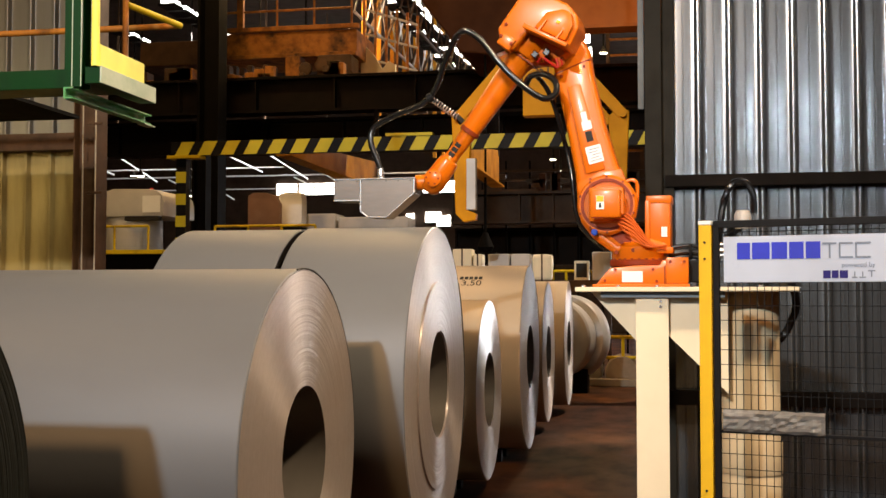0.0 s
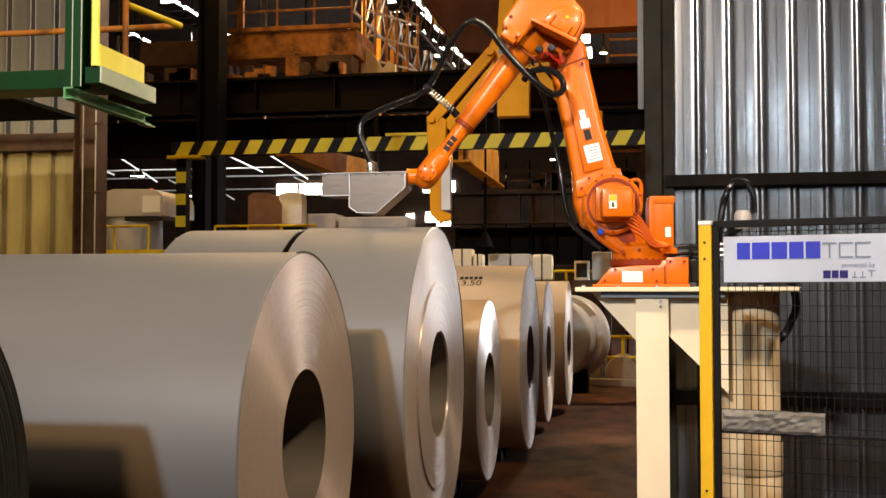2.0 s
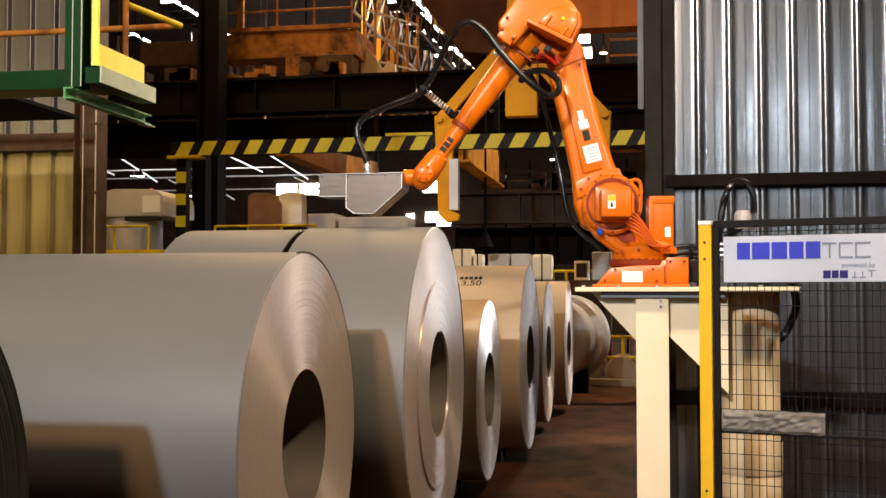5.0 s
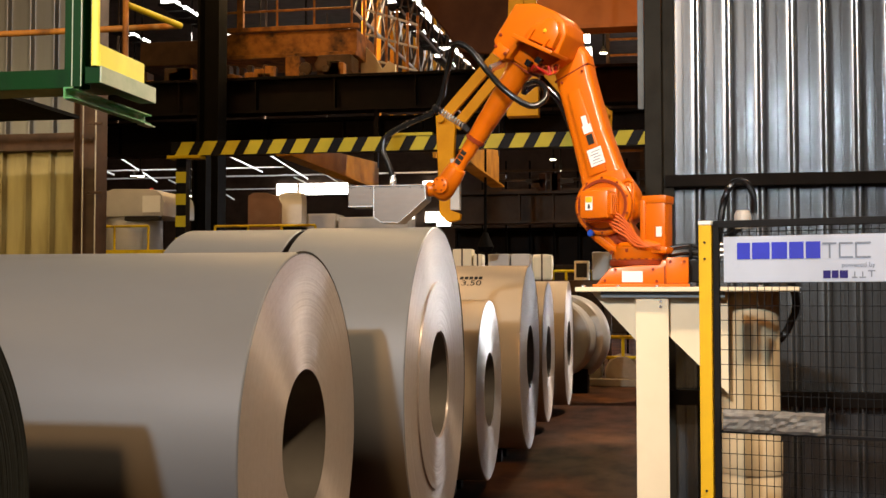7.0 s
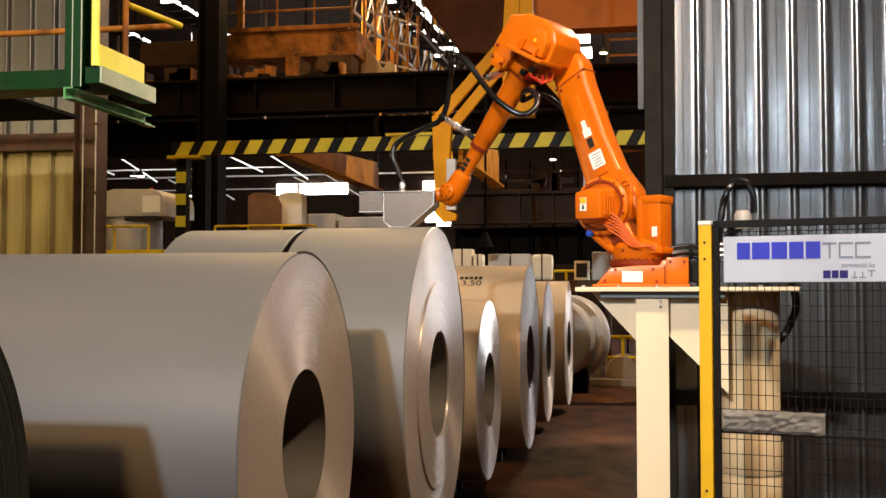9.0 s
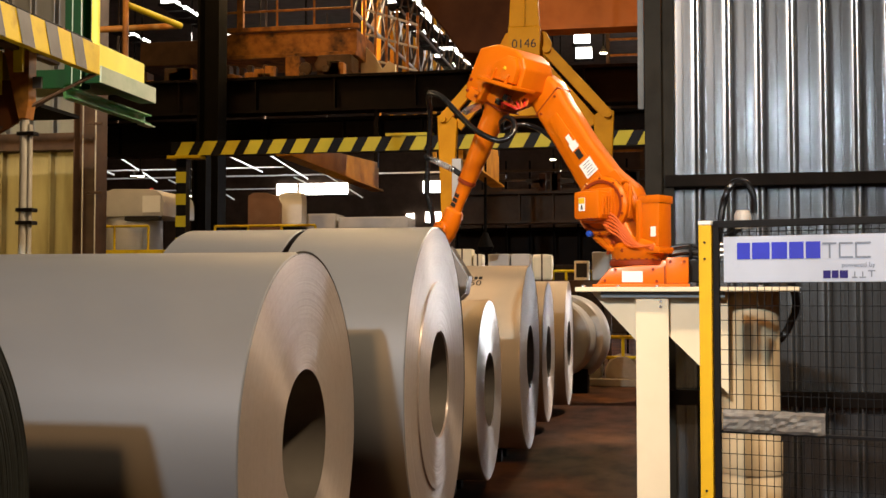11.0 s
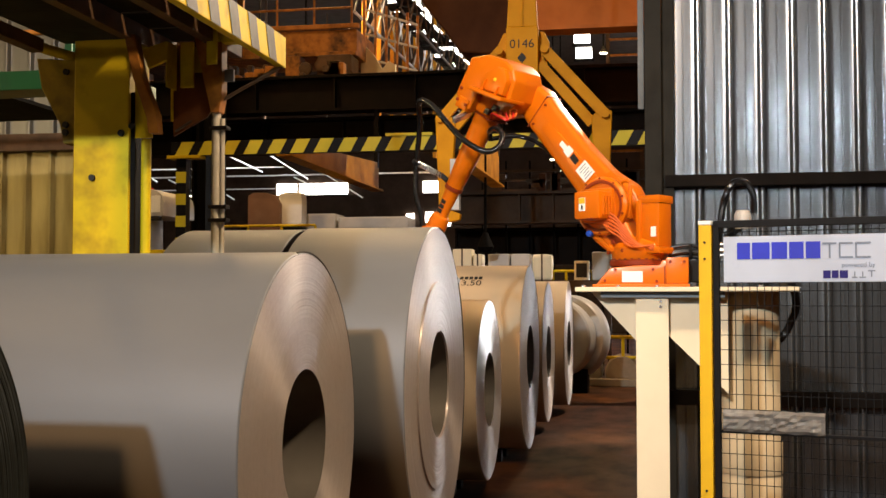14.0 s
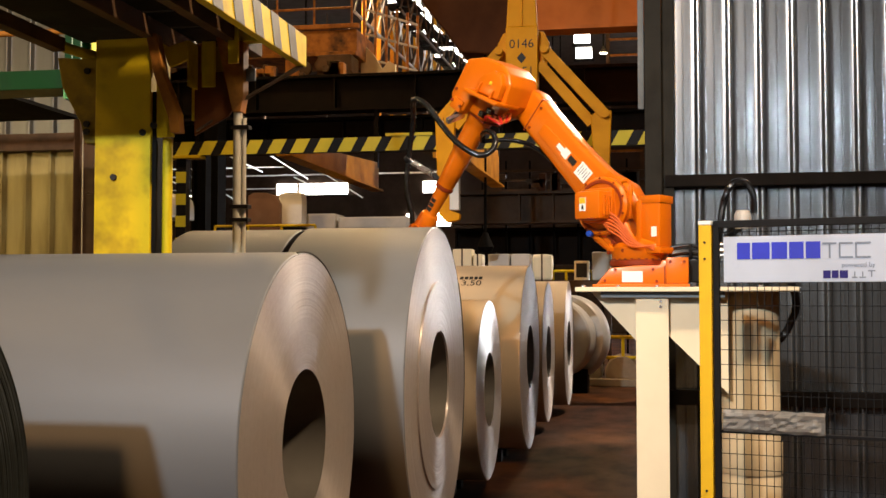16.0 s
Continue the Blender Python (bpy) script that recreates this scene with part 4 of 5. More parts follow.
part("hose", tube(spline([(0.74, 6.75, 1.62), (0.80, 6.9, 1.63), (0.835, 7.0, 1.5), (0.79, 7.05, 1.36), (0.735, 7.05, 1.29)], 18), 0.024), RUBBER, loop, smooth=True)

# ---- green platform ----
plat = thing("green_platform", "green steel platform with yellow railing and toe board", "platform", at=(-3.58, 6.41, 2.75))
part("edge_channel", prism([(0.0, 0.03), (0.06, 0.03), (0.06, 0.04), (0.012, 0.04), (0.012, 0.092), (0.06, 0.092), (0.06, 0.102), (0.0, 0.102)], -0.02, 1.1, 0, 1), GREENLIT, plat, "green channel coloured lighter, as if strongly lit")
part("channel_lip", box(0.0, 0.062, 1.0, 1.16, 0.022, 0.029, 0), GREENPALE, plat)
part("deck_beam", box(0.115, 0.22, 0.03, 0.80, 0.13, 0.235, 0.004), GREEN, plat)
part("deck_edge", box(0.2205, 0.232, 0.02, 0.80, 0.13, 0.235, 0.002), GREENPALE, plat, "pale green edge strip with its light painted in")
part("deck_plate", box(-3.0, 0.10, 0.125, 0.80, 0.20, 0.23, 0.002), GREEN, plat)
# near-black colour puts the underside's shade into the rear deck
part("rear_deck", box(-3.0, -0.85, 0.802, 1.75, 0.20, 0.23, 0.002), NEARBLACK, plat, "rear deck painted near-black for the shade on its underside")
part("cross_beam", box(-3.0, -0.002, 0.03, 0.12, 0.105, 0.225, 0.004), GREEN, plat)
bm = box(0.0, 0.115, -0.01, 0.0, 0.105, 8.25, 0)
add_box(bm, 0.0, 0.115, 0.10, 0.11, 0.105, 8.25, 0)
add_box(bm, 0.05, 0.062, 0.0, 0.10, 0.105, 8.25, 0)
part("post", bm, GREEN, plat, "green upright")
part("post_edge", box(0.048, 0.054, -0.0125, -0.0105, 0.106, 3.0, 0), GREENPALE, plat, "thin pale edge strip")
part("post_edge", box(0.108, 0.1145, -0.0125, -0.0105, 0.106, 3.0, 0), GREENPALE, plat, "thin pale edge strip")
part("toe_board", box(0.205, 0.212, 0.04, 0.66, 0.236, 0.375, 0.002), PALEYEL, plat, "pale yellow toe board")
part("rail_post", rod((0.185, 0.03, 0.236), (0.185, 0.03, 1.4), 0.025, seg=14), PALEYEL, plat, "yellow rail post", True)
part("rail_post", rod((0.19, 0.42, 0.236), (0.19, 0.42, 1.4), 0.02, seg=14), CRANE, plat, "orange-brown rail post", True)
part("rail", tube([Vector(p) for p in ((-2.5, 0.95, 0.70), (0.34, 0.95, 0.70))], 0.022, 10), CRANE, plat, "orange-brown rail", True)
part("rail", tube([Vector(p) for p in ((0.20, 0.42, 0.72), (0.34, 0.95, 0.70))], 0.022, 10), YELLOW, plat, "yellow rail", True)

# ---- striped barrier ----
barrier = thing("striped_barrier", "black and yellow striped clearance beam on posts", "barrier")
bar = part("beam", box(-6.46, 0.6, 14.4, 14.5, 3.47, 3.66, 0.004), BLACK, barrier)
for k in range(20):
    x = -6.40 + 0.327 * k
    part("stripe", prism([(x, 3.472), (x + 0.185, 3.472), (x + 0.285, 3.658), (x + 0.10, 3.658)], 14.392, 14.3995), STRIPE, bar, "yellow stripe")
leg = part("post", box(-6.38, -6.24, 14.4, 14.55, 0, 3.47, 0.004), BLACK, barrier)
for k in range(11):
    part("stripe", box(-6.382, -6.238, 14.39, 14.3995, 0.1 + 0.30 * k, 0.25 + 0.30 * k, 0.001), STRIPE, leg, "yellow stripe")
part("bracket", box(-6.5, -6.02, 14.35, 14.55, 3.43, 3.47, 0.003), YELLOW, barrier)
part("cap_plate", box(-3.45, -2.82, 14.38, 14.52, 3.661, 3.70, 0.004), STRIPE, barrier, "pale yellow plate on the beam")

# ---- the hoist tong that hangs behind the robot ----
tong = thing("coil_tong", "amber coil lifting tong hanging from a crane", "lifting tong", at=(-1.25, 10.86, 3.2))
bm = prism([(-0.155, 0.97), (0.155, 0.97), (0.155, 0.10), (-0.155, 0.10)], -0.06, 0.10, 0.008)
head_plate = part("head_plate", bm, TONG, tong, "amber plate with a stencilled number")
part("hanger", prism([(-0.15, 0.97), (0.15, 0.97), (0.07, 2.4), (-0.07, 2.4)], -0.05, 0.05, 0.01), TONG, tong)
part("hanger_rib", prism([(-0.012, 0.97), (0.012, 0.97), (0.012, 2.4), (-0.012, 2.4)], -0.075, -0.048, 0.004), TONG, tong)
part("rope", rod((0, 0, 2.35), (0, 0, 7.8), 0.02, seg=8), DARKSTEEL, tong, "dark hoist rope")
part("cheek_plate", prism([(-0.10, 0.58), (-0.235, 0.62), (-0.255, 0.84), (-0.20, 0.95), (-0.10, 0.97)], 0.102, 0.15, 0.01), TONG, tong)
part("cheek_plate", prism([(0.10, 0.58), (0.235, 0.62), (0.255, 0.84), (0.20, 0.95), (0.10, 0.97)], 0.102, 0.15, 0.01), TONG, tong)
lettering("0146", 0.088, head_plate, Matrix.Translation((0.0, -0.0615, 0.80)) @ Matrix.Rotation(radians(90), 4, "X"), INK, "lettering", "black stencilled number")
lettering("51", 0.088, head_plate, Matrix.Translation((0.06, -0.0615, 0.53)) @ Matrix.Rotation(radians(90), 4, "X"), INK, "lettering", "black stencilled number")
part("diamond_mark", prism([(-0.045, 0.665), (0, 0.61), (0.045, 0.665), (0, 0.72)], -0.0625, -0.0605), INK, head_plate)
for s in (-1, 1):
    part("link", beam((s * 0.22, -0.02, 0.74), (s * 0.80, -0.02, 0.09), 0.06, 0.105), TONG, tong)
    part("link", beam((s * 0.16, 0.03, 0.62), (s * 0.67, 0.03, 0.02), 0.06, 0.10), TONG, tong)
    part("pin", rod((s * 0.80, -0.10, 0.09), (s * 0.80, 0.12, 0.09), 0.035, seg=14), TONG, tong, smooth=True)
    part("pin", rod((s * 0.22, -0.10, 0.74), (s * 0.22, 0.12, 0.74), 0.04, seg=14), TONG, tong, smooth=True)
    part("leg", prism([(s * 0.66, 0.08), (s * 0.74, 0.15), (s * 0.86, 0.13), (s * 0.82, -0.84), (s * 0.74, -0.92), (s * 0.62, -0.90), (s * 0.61, -0.84), (s * 0.71, -0.80)], -0.04, 0.06, 0.012), TONG, tong)
    part("wear_plate", box(min(s * 0.62, s * 0.71), max(s * 0.62, s * 0.71), -0.05, 0.05, -0.80, -0.30, 0.004), WRAP, tong, "pale wear plate")

# ---- the transfer gantry that rolls in ----
gantry = thing("transfer_gantry", "worn yellow travelling gantry with a striped canopy", "gantry", at=(0, 0, 0))
mast = part("column", box(-0.13, 0.18, -0.12, 0.12, 1.5, 2.9, 0.006), YELLOW, gantry)
part("column_edge", box(0.18, 0.205, -0.10, 0.1, 1.5, 2.62, 0.002), DARKSTEEL, gantry)
part("guide_bar", rod((0.245, -0.05, 1.5), (0.245, -0.05, 2.38), 0.026, seg=14), YELLOW, gantry, "yellow guide bar", True)
part("bracket", prism([(-0.13, 2.80), (-0.36, 2.82), (-0.33, 2.66), (-0.22, 2.46), (-0.20, 2.36), (-0.132, 2.36)], -0.1, 0.1, 0.006), DULLYEL, gantry, "grimy yellow bracket")
part("bracket", prism([(0.15, 2.92), (0.21, 2.92), (0.255, 2.70), (0.335, 2.50), (0.345, 2.40), (0.29, 2.40), (0.28, 2.48), (0.20, 2.70)], -0.13, -0.06, 0.006), CRANE, gantry, "rusty orange bracket")
part("bracket_web", prism([(0.20, 2.72), (0.285, 2.49), (0.30, 2.38), (0.205, 2.38)], -0.10, -0.085, 0.003), YELLOW, gantry)
part("stiffener", box(0.335, 0.345, -0.02, 0.1, 2.66, 2.90, 0.002), YELLOW, gantry)
part("stiffener", box(0.40, 0.47, 0.02, 0.04, 2.66, 2.90, 0.002), YELLOW, gantry)
part("stiffener", box(0.545, 0.60, 0.02, 0.04, 2.78, 2.98, 0.002), YELLOW, gantry)
part("gusset", prism([(0.20, 2.86), (0.34, 2.90), (0.345, 2.80), (0.24, 2.76)], -0.03, 0.0, 0.005), YELLOW, gantry, "yellow gusset")
for x, z in ((-0.02, 2.175), (0.14, 2.405), (-0.185, 2.74), (-0.185, 2.46), (-0.185, 2.42), (0.2, 2.44)):
    part("bolt_hole", lathe([(0.017, 0), (0.017, 0.016)], 14, Matrix.Translation((x, -0.118 + (0.02 if x < -0.1 else 0), z)) @ Matrix.Rotation(radians(90), 4, "X")), INK, mast)
part("tie_beam", box(-1.3, 0.7, -0.1, 0.13, 1.5, 1.6, 0.006), YELLOW, gantry)
part("leg", box(-1.35, -1.12, -0.12, 0.12, 0.2, 2.6, 0.006), YELLOW, gantry)
part("base_beam", box(-1.7, -0.9, -0.15, 0.15, 0.0, 0.2, 0.01), YELLOW, gantry)
part("head_beam", box(-1.35, 0.14, -1.42, -1.32, 2.92, 2.995, 0.005), RUSTSTEEL, gantry)
# left planks stay out of view, added to shade the column's upper part
for k in range(5):
    part("deck_plank", box(-0.45, 0.138, -1.45 + 0.36 * k, -1.088 + 0.36 * k, 3.0, 3.03, 0.003), DARKSTEEL, gantry)
for k in range(9):
    part("deck_plank", box(0.14, 0.80, -2.6 + 0.34 * k, -2.30 + 0.34 * k, 3.0, 3.03, 0.003), DARKSTEEL, gantry)
for x, w in ((0.13, 0.06), (0.52, 0.06)):
    part("canopy_beam", box(x, x + w, -2.6, 0.45, 2.90, 3.0, 0.004), RUSTSTEEL, gantry)
part("cross_bar", box(0.5, 0.8, 0.06, 0.12, 2.90, 2.96, 0.004), YELLOW, gantry)
part("rail", tube([Vector(p) for p in ((-0.25, -0.32, 2.844), (-0.24, -0.2, 2.84), (-0.13, 0.0, 2.82))], 0.028, 10), YELLOW, gantry, smooth=True)
part("rail_channel", beam((-0.42, -2.6, 2.935), (-0.248, -0.28, 2.842), 0.07, 0.07), RUSTSTEEL, gantry, "rusty square channel")
fascia = part("fascia", box(0.80, 0.845, -2.6, 0.42, 2.83, 3.0, 0.004), YELLOW, gantry, "yellow and grey striped fascia")
for k in range(11):
    y = -2.55 + 0.27 * k
    part("stripe", prism([(y, 2.832), (y + 0.12, 2.832), (y + 0.06, 2.998), (y - 0.06, 2.998)], -0.849, -0.8455, 0, 1, "x"), FASCIAGREY, fascia, "grey stripe")
    part("stripe", prism([(y - 0.05, 2.832), (y + 0.08, 2.832), (y + 0.02, 2.998), (y - 0.11, 2.998)], -0.7995, -0.796, 0, 1, "x"), FASCIAGREY, fascia, "grey stripe")
part("end_stripe", box(0.80, 0.845, 0.4205, 0.424, 2.83, 3.0, 0), PALEYEL, gantry)
part("pole", rod((0.572, 0.1, 1.5), (0.572, 0.1, 2.56), 0.024, seg=14), POLEGREY, gantry, "galvanised pole", True)
part("conduit", rod((0.607, 0.1, 1.5), (0.607, 0.1, 2.50), 0.013, seg=10), POLEGREY, gantry, "thin rusty conduit", True)
for z in (2.02, 1.95, 2.44):
    part("pole_clip", box(0.54, 0.64, 0.07, 0.13, z, z + 0.02, 0.003), DARKSTEEL, gantry)
part("pole_bracket", prism([(0.46, 2.93), (0.615, 2.93), (0.615, 2.62), (0.60, 2.53), (0.555, 2.53)], 0.06, 0.14, 0.004), CRANE, gantry)
part("rust_panel", prism([(0.30, 2.92), (0.58, 2.92), (0.56, 2.60), (0.50, 2.52), (0.31, 2.42)], 0.14, 0.16, 0.004), RUSTPANEL, gantry, "rust-red sheet panel")
# yellow plate puts light on the rust panel's top into colour
part("panel_light_patch", box(0.35, 0.50, 0.125, 0.1385, 2.76, 2.90, 0.002), DULLYEL, gantry, "dull yellow plate painting light on the panel's upper part")
part("panel_edge", box(0.30, 0.312, 0.125, 0.138, 2.50, 2.90, 0.002), YELLOW, gantry, "thin yellow edge strip")
part("stay", rod((0.34, 0.1, 2.44), (0.82, 0.4, 2.84), 0.007, seg=8), RUSTSTEEL, gantry)
part("stay", rod((0.60, 0.1, 2.60), (0.83, 0.40, 2.83), 0.01, seg=8), RUSTSTEEL, gantry)
part("plate", box(0.612, 0.665, 0.10, 0.12, 2.70, 2.765, 0.003), GREYWALL, gantry, "small grey plate")

# ---- deeper in the hall ----


def girder(name, label, x0, x1, y, z0, z1, mat, group="", pitch=1.5):
    ob = thing(name, label, "girder", group)
    part("top_flange", box(x0, x1, y - 0.2, y + 0.2, z1 - 0.05, z1, 0), mat, ob)
    part("bottom_flange", box(x0, x1, y - 0.2, y + 0.2, z0, z0 + 0.05, 0), mat, ob)
    part("web", box(x0, x1, y - 0.02, y + 0.02, z0 + 0.05, z1 - 0.05, 0), mat, ob)
    n = int((x1 - x0) / pitch)
    for k in range(n + 1):
        x = x0 + (x1 - x0 - 0.03) * k / n
        part("stiffener", box(x, x + 0.03, y - 0.17, y - 0.02, z0 + 0.05, z1 - 0.05, 0), mat, ob)
    return ob


girder("crane_rail_girder", "dark sooty plate girder across the hall", -30, 14, 20.0, 4.95, 5.62, DARKSTEEL)
girder("crane_rail_girder", "dark sooty plate girder across the hall", -30, 14, 20.6, 4.28, 4.93, DARKSTEEL)
girder("lower_girder", "dark steel girder low across the hall", -3.9, 14, 22.0, 2.98, 3.60, GIRDERBROWN, pitch=0.64)
shelf = thing("cable_rack", "brown steel cable rack over a girder", "rack")
for z in (3.66, 3.86, 4.05):
    part("rail", box(-3.4, 2.5, 22.45, 22.5, z, z + 0.045, 0), RUSTSTEEL, shelf)
for k in range(13):
    part("post", box(-3.4 + 0.48 * k, -3.36 + 0.48 * k, 22.5, 22.54, 0, 4.28, 0), NEARBLACK, shelf)
tray = random.Random(13)
for k in range(22):
    x, w = tray.uniform(-3.2, 2.0), tray.uniform(0.12, 0.4)
    part("cable_tray", box(x, x + w, 22.36, 22.44, tray.choice((3.64, 3.72, 3.90)), tray.choice((3.80, 3.88, 4.0)), 0.01), tray.choice((RUSTSTEEL, HOISTBROWN, GIRDERBROWN)), shelf)
girder("lower_girder", "dark steel girder low across the hall", -4.0, 14, 23.0, 2.2, 2.95, DARKSTEEL)
girder("bridge_crane", "orange bridge crane girder under the roof", -1.75, 14, 16.5, 5.44, 7.2, GIRDER)


def railing(label, a, b, z, n, mat=YELLOW, h=1.0, bars=2, r=0.03):
    ob = thing("railing", label, "railing")
    a, b = Vector((*a, z)), Vector((*b, z))
    for k in range(n + 1):
        p = a.lerp(b, k / n)
        part("post", rod(p, p + Vector((0, 0, h)), r, seg=8), mat, ob)
    for k in range(bars):
        q = Vector((0, 0, h * (k + 1) / bars))
        part("rail", rod(a + q, b + q, r, seg=8), mat, ob)
    return ob


# crane trolley, brown and orange, with its rail
trolley = thing("crane_trolley", "rust-brown crane trolley with orange housing", "crane")
part("frame", box(-8.6, -5.66, 21.2, 22.6, 6.26, 6.79, 0.03), CRANE, trolley)
part("side_plate", box(-8.9, -5.6, 21.08, 21.2, 6.79, 6.88, 0.01), CRANE, trolley)
part("lower_lip", box(-8.6, -5.66, 21.12, 21.2, 6.26, 6.34, 0.01), CRANE, trolley)
part("gear_case", box(-7.06, -6.76, 21.0, 21.4, 5.62, 6.26, 0.02), CRANE, trolley)
part("motor_housing", box(-6.42, -5.72, 21.0, 21.6, 5.78, 6.26, 0.05), RUSTSTEEL, trolley)
for x, z in ((-6.62, 5.98), (-6.30, 6.04), (-5.98, 6.0), (-6.15, 5.80), (-5.78, 5.82)):
    part("wheel", lathe([(0.03, -0.05), (0.10, -0.05), (0.13, -0.03), (0.13, 0.03), (0.10, 0.05), (0.03, 0.05)], 18, Matrix.Translation((x, 20.94, z)) @ Matrix.Rotation(radians(90), 4, "X")), RUSTSTEEL, trolley, smooth=True)
part("frame", box(-10.2, -8.7, 21.2, 22.4, 6.2, 6.7, 0.03), RUSTSTEEL, trolley)
for k in range(7):
    part("fitting", box(-8.3 + 0.16 * k, -8.2 + 0.16 * k, 20.95, 21.1, 5.80 + 0.05 * (k % 3), 6.05 + 0.05 * (k % 2), 0.01), RUSTSTEEL, trolley)
part("corner_post", box(-8.10, -7.97, 21.1, 21.2, 6.88, 8.2, 0.01), CRANE, trolley)
railing("orange-brown railing on the crane trolley", (-8.8, 21.14), (-5.75, 21.14), 6.88, 4, CRANE, 0.64, 2, 0.025)
hoist = thing("hoist_housing", "dark rust-brown hoist housing under the crane", "hoist")
part("housing", prism([(-4.3, 7.4), (-1.9, 7.4), (-1.95, 5.3), (-2.3, 5.15), (-2.8, 5.2), (-3.55, 6.2)], 16.5, 18.4, 0.03), HOISTBROWN, hoist)

# walkway with pale panels and a row of posts running back
walkway = thing("crane_walkway", "walkway beside the crane rail with pale panels", "walkway")
part("panel", prism([(-5.77, 5.62), (-5.05, 5.62), (-5.05, 6.2), (-5.2, 6.28), (-5.32, 6.12), (-5.5, 6.42), (-5.77, 6.7)], 21.9, 22.0, 0.005), CREAM, walkway, "pale notched panel")
part("floor_plate", box(-5.8, -4.9, 20.15, 24.5, 5.62, 5.66, 0), RUSTSTEEL, walkway)
for k in range(6):
    part("upright", rod((-5.75 + 0.16 * k, 22.1 + 0.3 * k, 5.66), (-5.75 + 0.16 * k, 22.1 + 0.3 * k, 7.6), 0.03, seg=6), CRANE, walkway)
for k in range(3):
    part("rail", rod((-5.75, 22.1, 6.4 + 0.5 * k), (-4.95, 23.6, 6.4 + 0.5 * k), 0.025, seg=6), WRAP, walkway)
for k in range(9):
    ob = thing("roof_post", "brown steel roof post in a row", "column", "row of roof posts")
    part("shaft", box(-6.46, -6.36, 24.6 + 1.4 * k, 24.7 + 1.4 * k, 5.7, 11, 0), TANBEAM, ob)
    part("brace", beam((-6.4, 24.65 + 1.4 * k, 7.2), (-5.6, 24.65 + 1.4 * k, 9.4), 0.06, 0.06, 0), RUSTSTEEL, ob)


# lattice between the roof posts, catching the daylight
for row_x, mat in ((-6.2, WRAP), (-5.2, RUSTSTEEL)):
    lattice = thing("roof_lattice", "slender steel lattice under the roof lights", "truss", "roof lattices")
    part("chord", rod((row_x, 23, 7.6), (row_x, 37, 7.6), 0.035, seg=6), mat, lattice)
    part("chord", rod((row_x, 23, 8.9), (row_x, 37, 8.9), 0.035, seg=6), mat, lattice)
    for k in range(14):
        part("diagonal", rod((row_x, 23 + k, 7.6), (row_x, 24 + k, 8.9), 0.02, seg=5), mat, lattice)
        part("diagonal", rod((row_x, 24 + k, 7.6), (row_x, 23 + k, 8.9), 0.02, seg=5), mat, lattice)
    for k in (0, 7, 14):
        part("hanger", rod((row_x, 23 + k, 8.9), (row_x, 23 + k, 11), 0.03, seg=5), mat, lattice)
frame_stair = thing("access_stair", "brown steel access stair frame deep in the hall", "stair")
for x in (-0.95, -0.25):
    part("stringer", box(x, x + 0.08, 24.0, 24.1, 0, 7.6, 0), RUSTSTEEL, frame_stair)
for k in range(9):
    part("rung", box(-0.9, -0.2, 24.0, 24.06, 4.6 + 0.34 * k, 4.65 + 0.34 * k, 0), CRANE, frame_stair)
# dark fittings along the crane girder
fit = random.Random(21)
gear = thing("crane_fittings", "grimy brackets, boxes and cable drums on the crane girder", "fittings")
for k in range(26):
    x, w, h = fit.uniform(-9.8, -5.9), fit.uniform(0.08, 0.3), fit.uniform(0.08, 0.35)
    part("fitting", box(x, x + w, 20.25, 20.25 + fit.uniform(0.1, 0.3), 5.62, 5.62 + h, 0.01), fit.choice((CRANE, RUSTSTEEL, DARKSTEEL)), gear)


def glazing(label, x0, x1, y0, y1, z0, z1):
    ob = thing("roof_window", label, "window", kind="structure")
    part("pane", box(x0, x1, y0, y1, z0, z1, 0), GLASS_DAY, ob)
    part("window_frame", box(min(x0, x1) - 0.05, max(x0, x1) + 0.05, y0 - 0.05, y1 + 0.05, z0 - 0.06, z0 - 0.005, 0), DARKSTEEL, ob)
    return ob


rnd = random.Random(8)
for k in range(17):
    y = 23.2 + 0.62 * k
    for x in (-5.95, -5.62):
        glazing("bright daylit roof light", x + rnd.uniform(-0.08, 0.08), x + 0.25 + rnd.uniform(0, 0.1), y, y + rnd.uniform(0.3, 0.5), 8.28 + rnd.uniform(-0.1, 0.1), 8.36 + rnd.uniform(0, 0.12))
for k in range(7):
    y = 24.0 + 0.62 * k
    glazing("bright daylit roof light", -11.08 + rnd.uniform(-0.06, 0.06), -10.72, y, y + rnd.uniform(0.3, 0.45), 8.26, 8.36)
    glazing("bright daylit roof light", -13.3 + rnd.uniform(-0.06, 0.06), -12.98, y + 2.0, y + rnd.uniform(2.25, 2.4), 8.2, 8.28)
for x, z in ((-2.03, 8.29), (-1.98, 7.88)):
    glazing("bright daylit roof light", x, x + 0.42, 30.0, 30.05, z, z + 0.3)
for x0, x1 in ((-16.45, -15.55), (-15.4, -14.3), (-14.25, -13.2), (-9.8, -8.4)):
    glazing("bright daylit window in the end wall", x0, x1, 47.9, 47.99, 6.05, 6.55)
for x0, x1, z in ((-10.55, -10.2, 4.7), (-9.7, -9.0, 4.75), (-9.2, -8.6, 4.6)):
    glazing("bright opening in the end wall", x0, x1, 47.9, 47.99, z, z + 0.45)


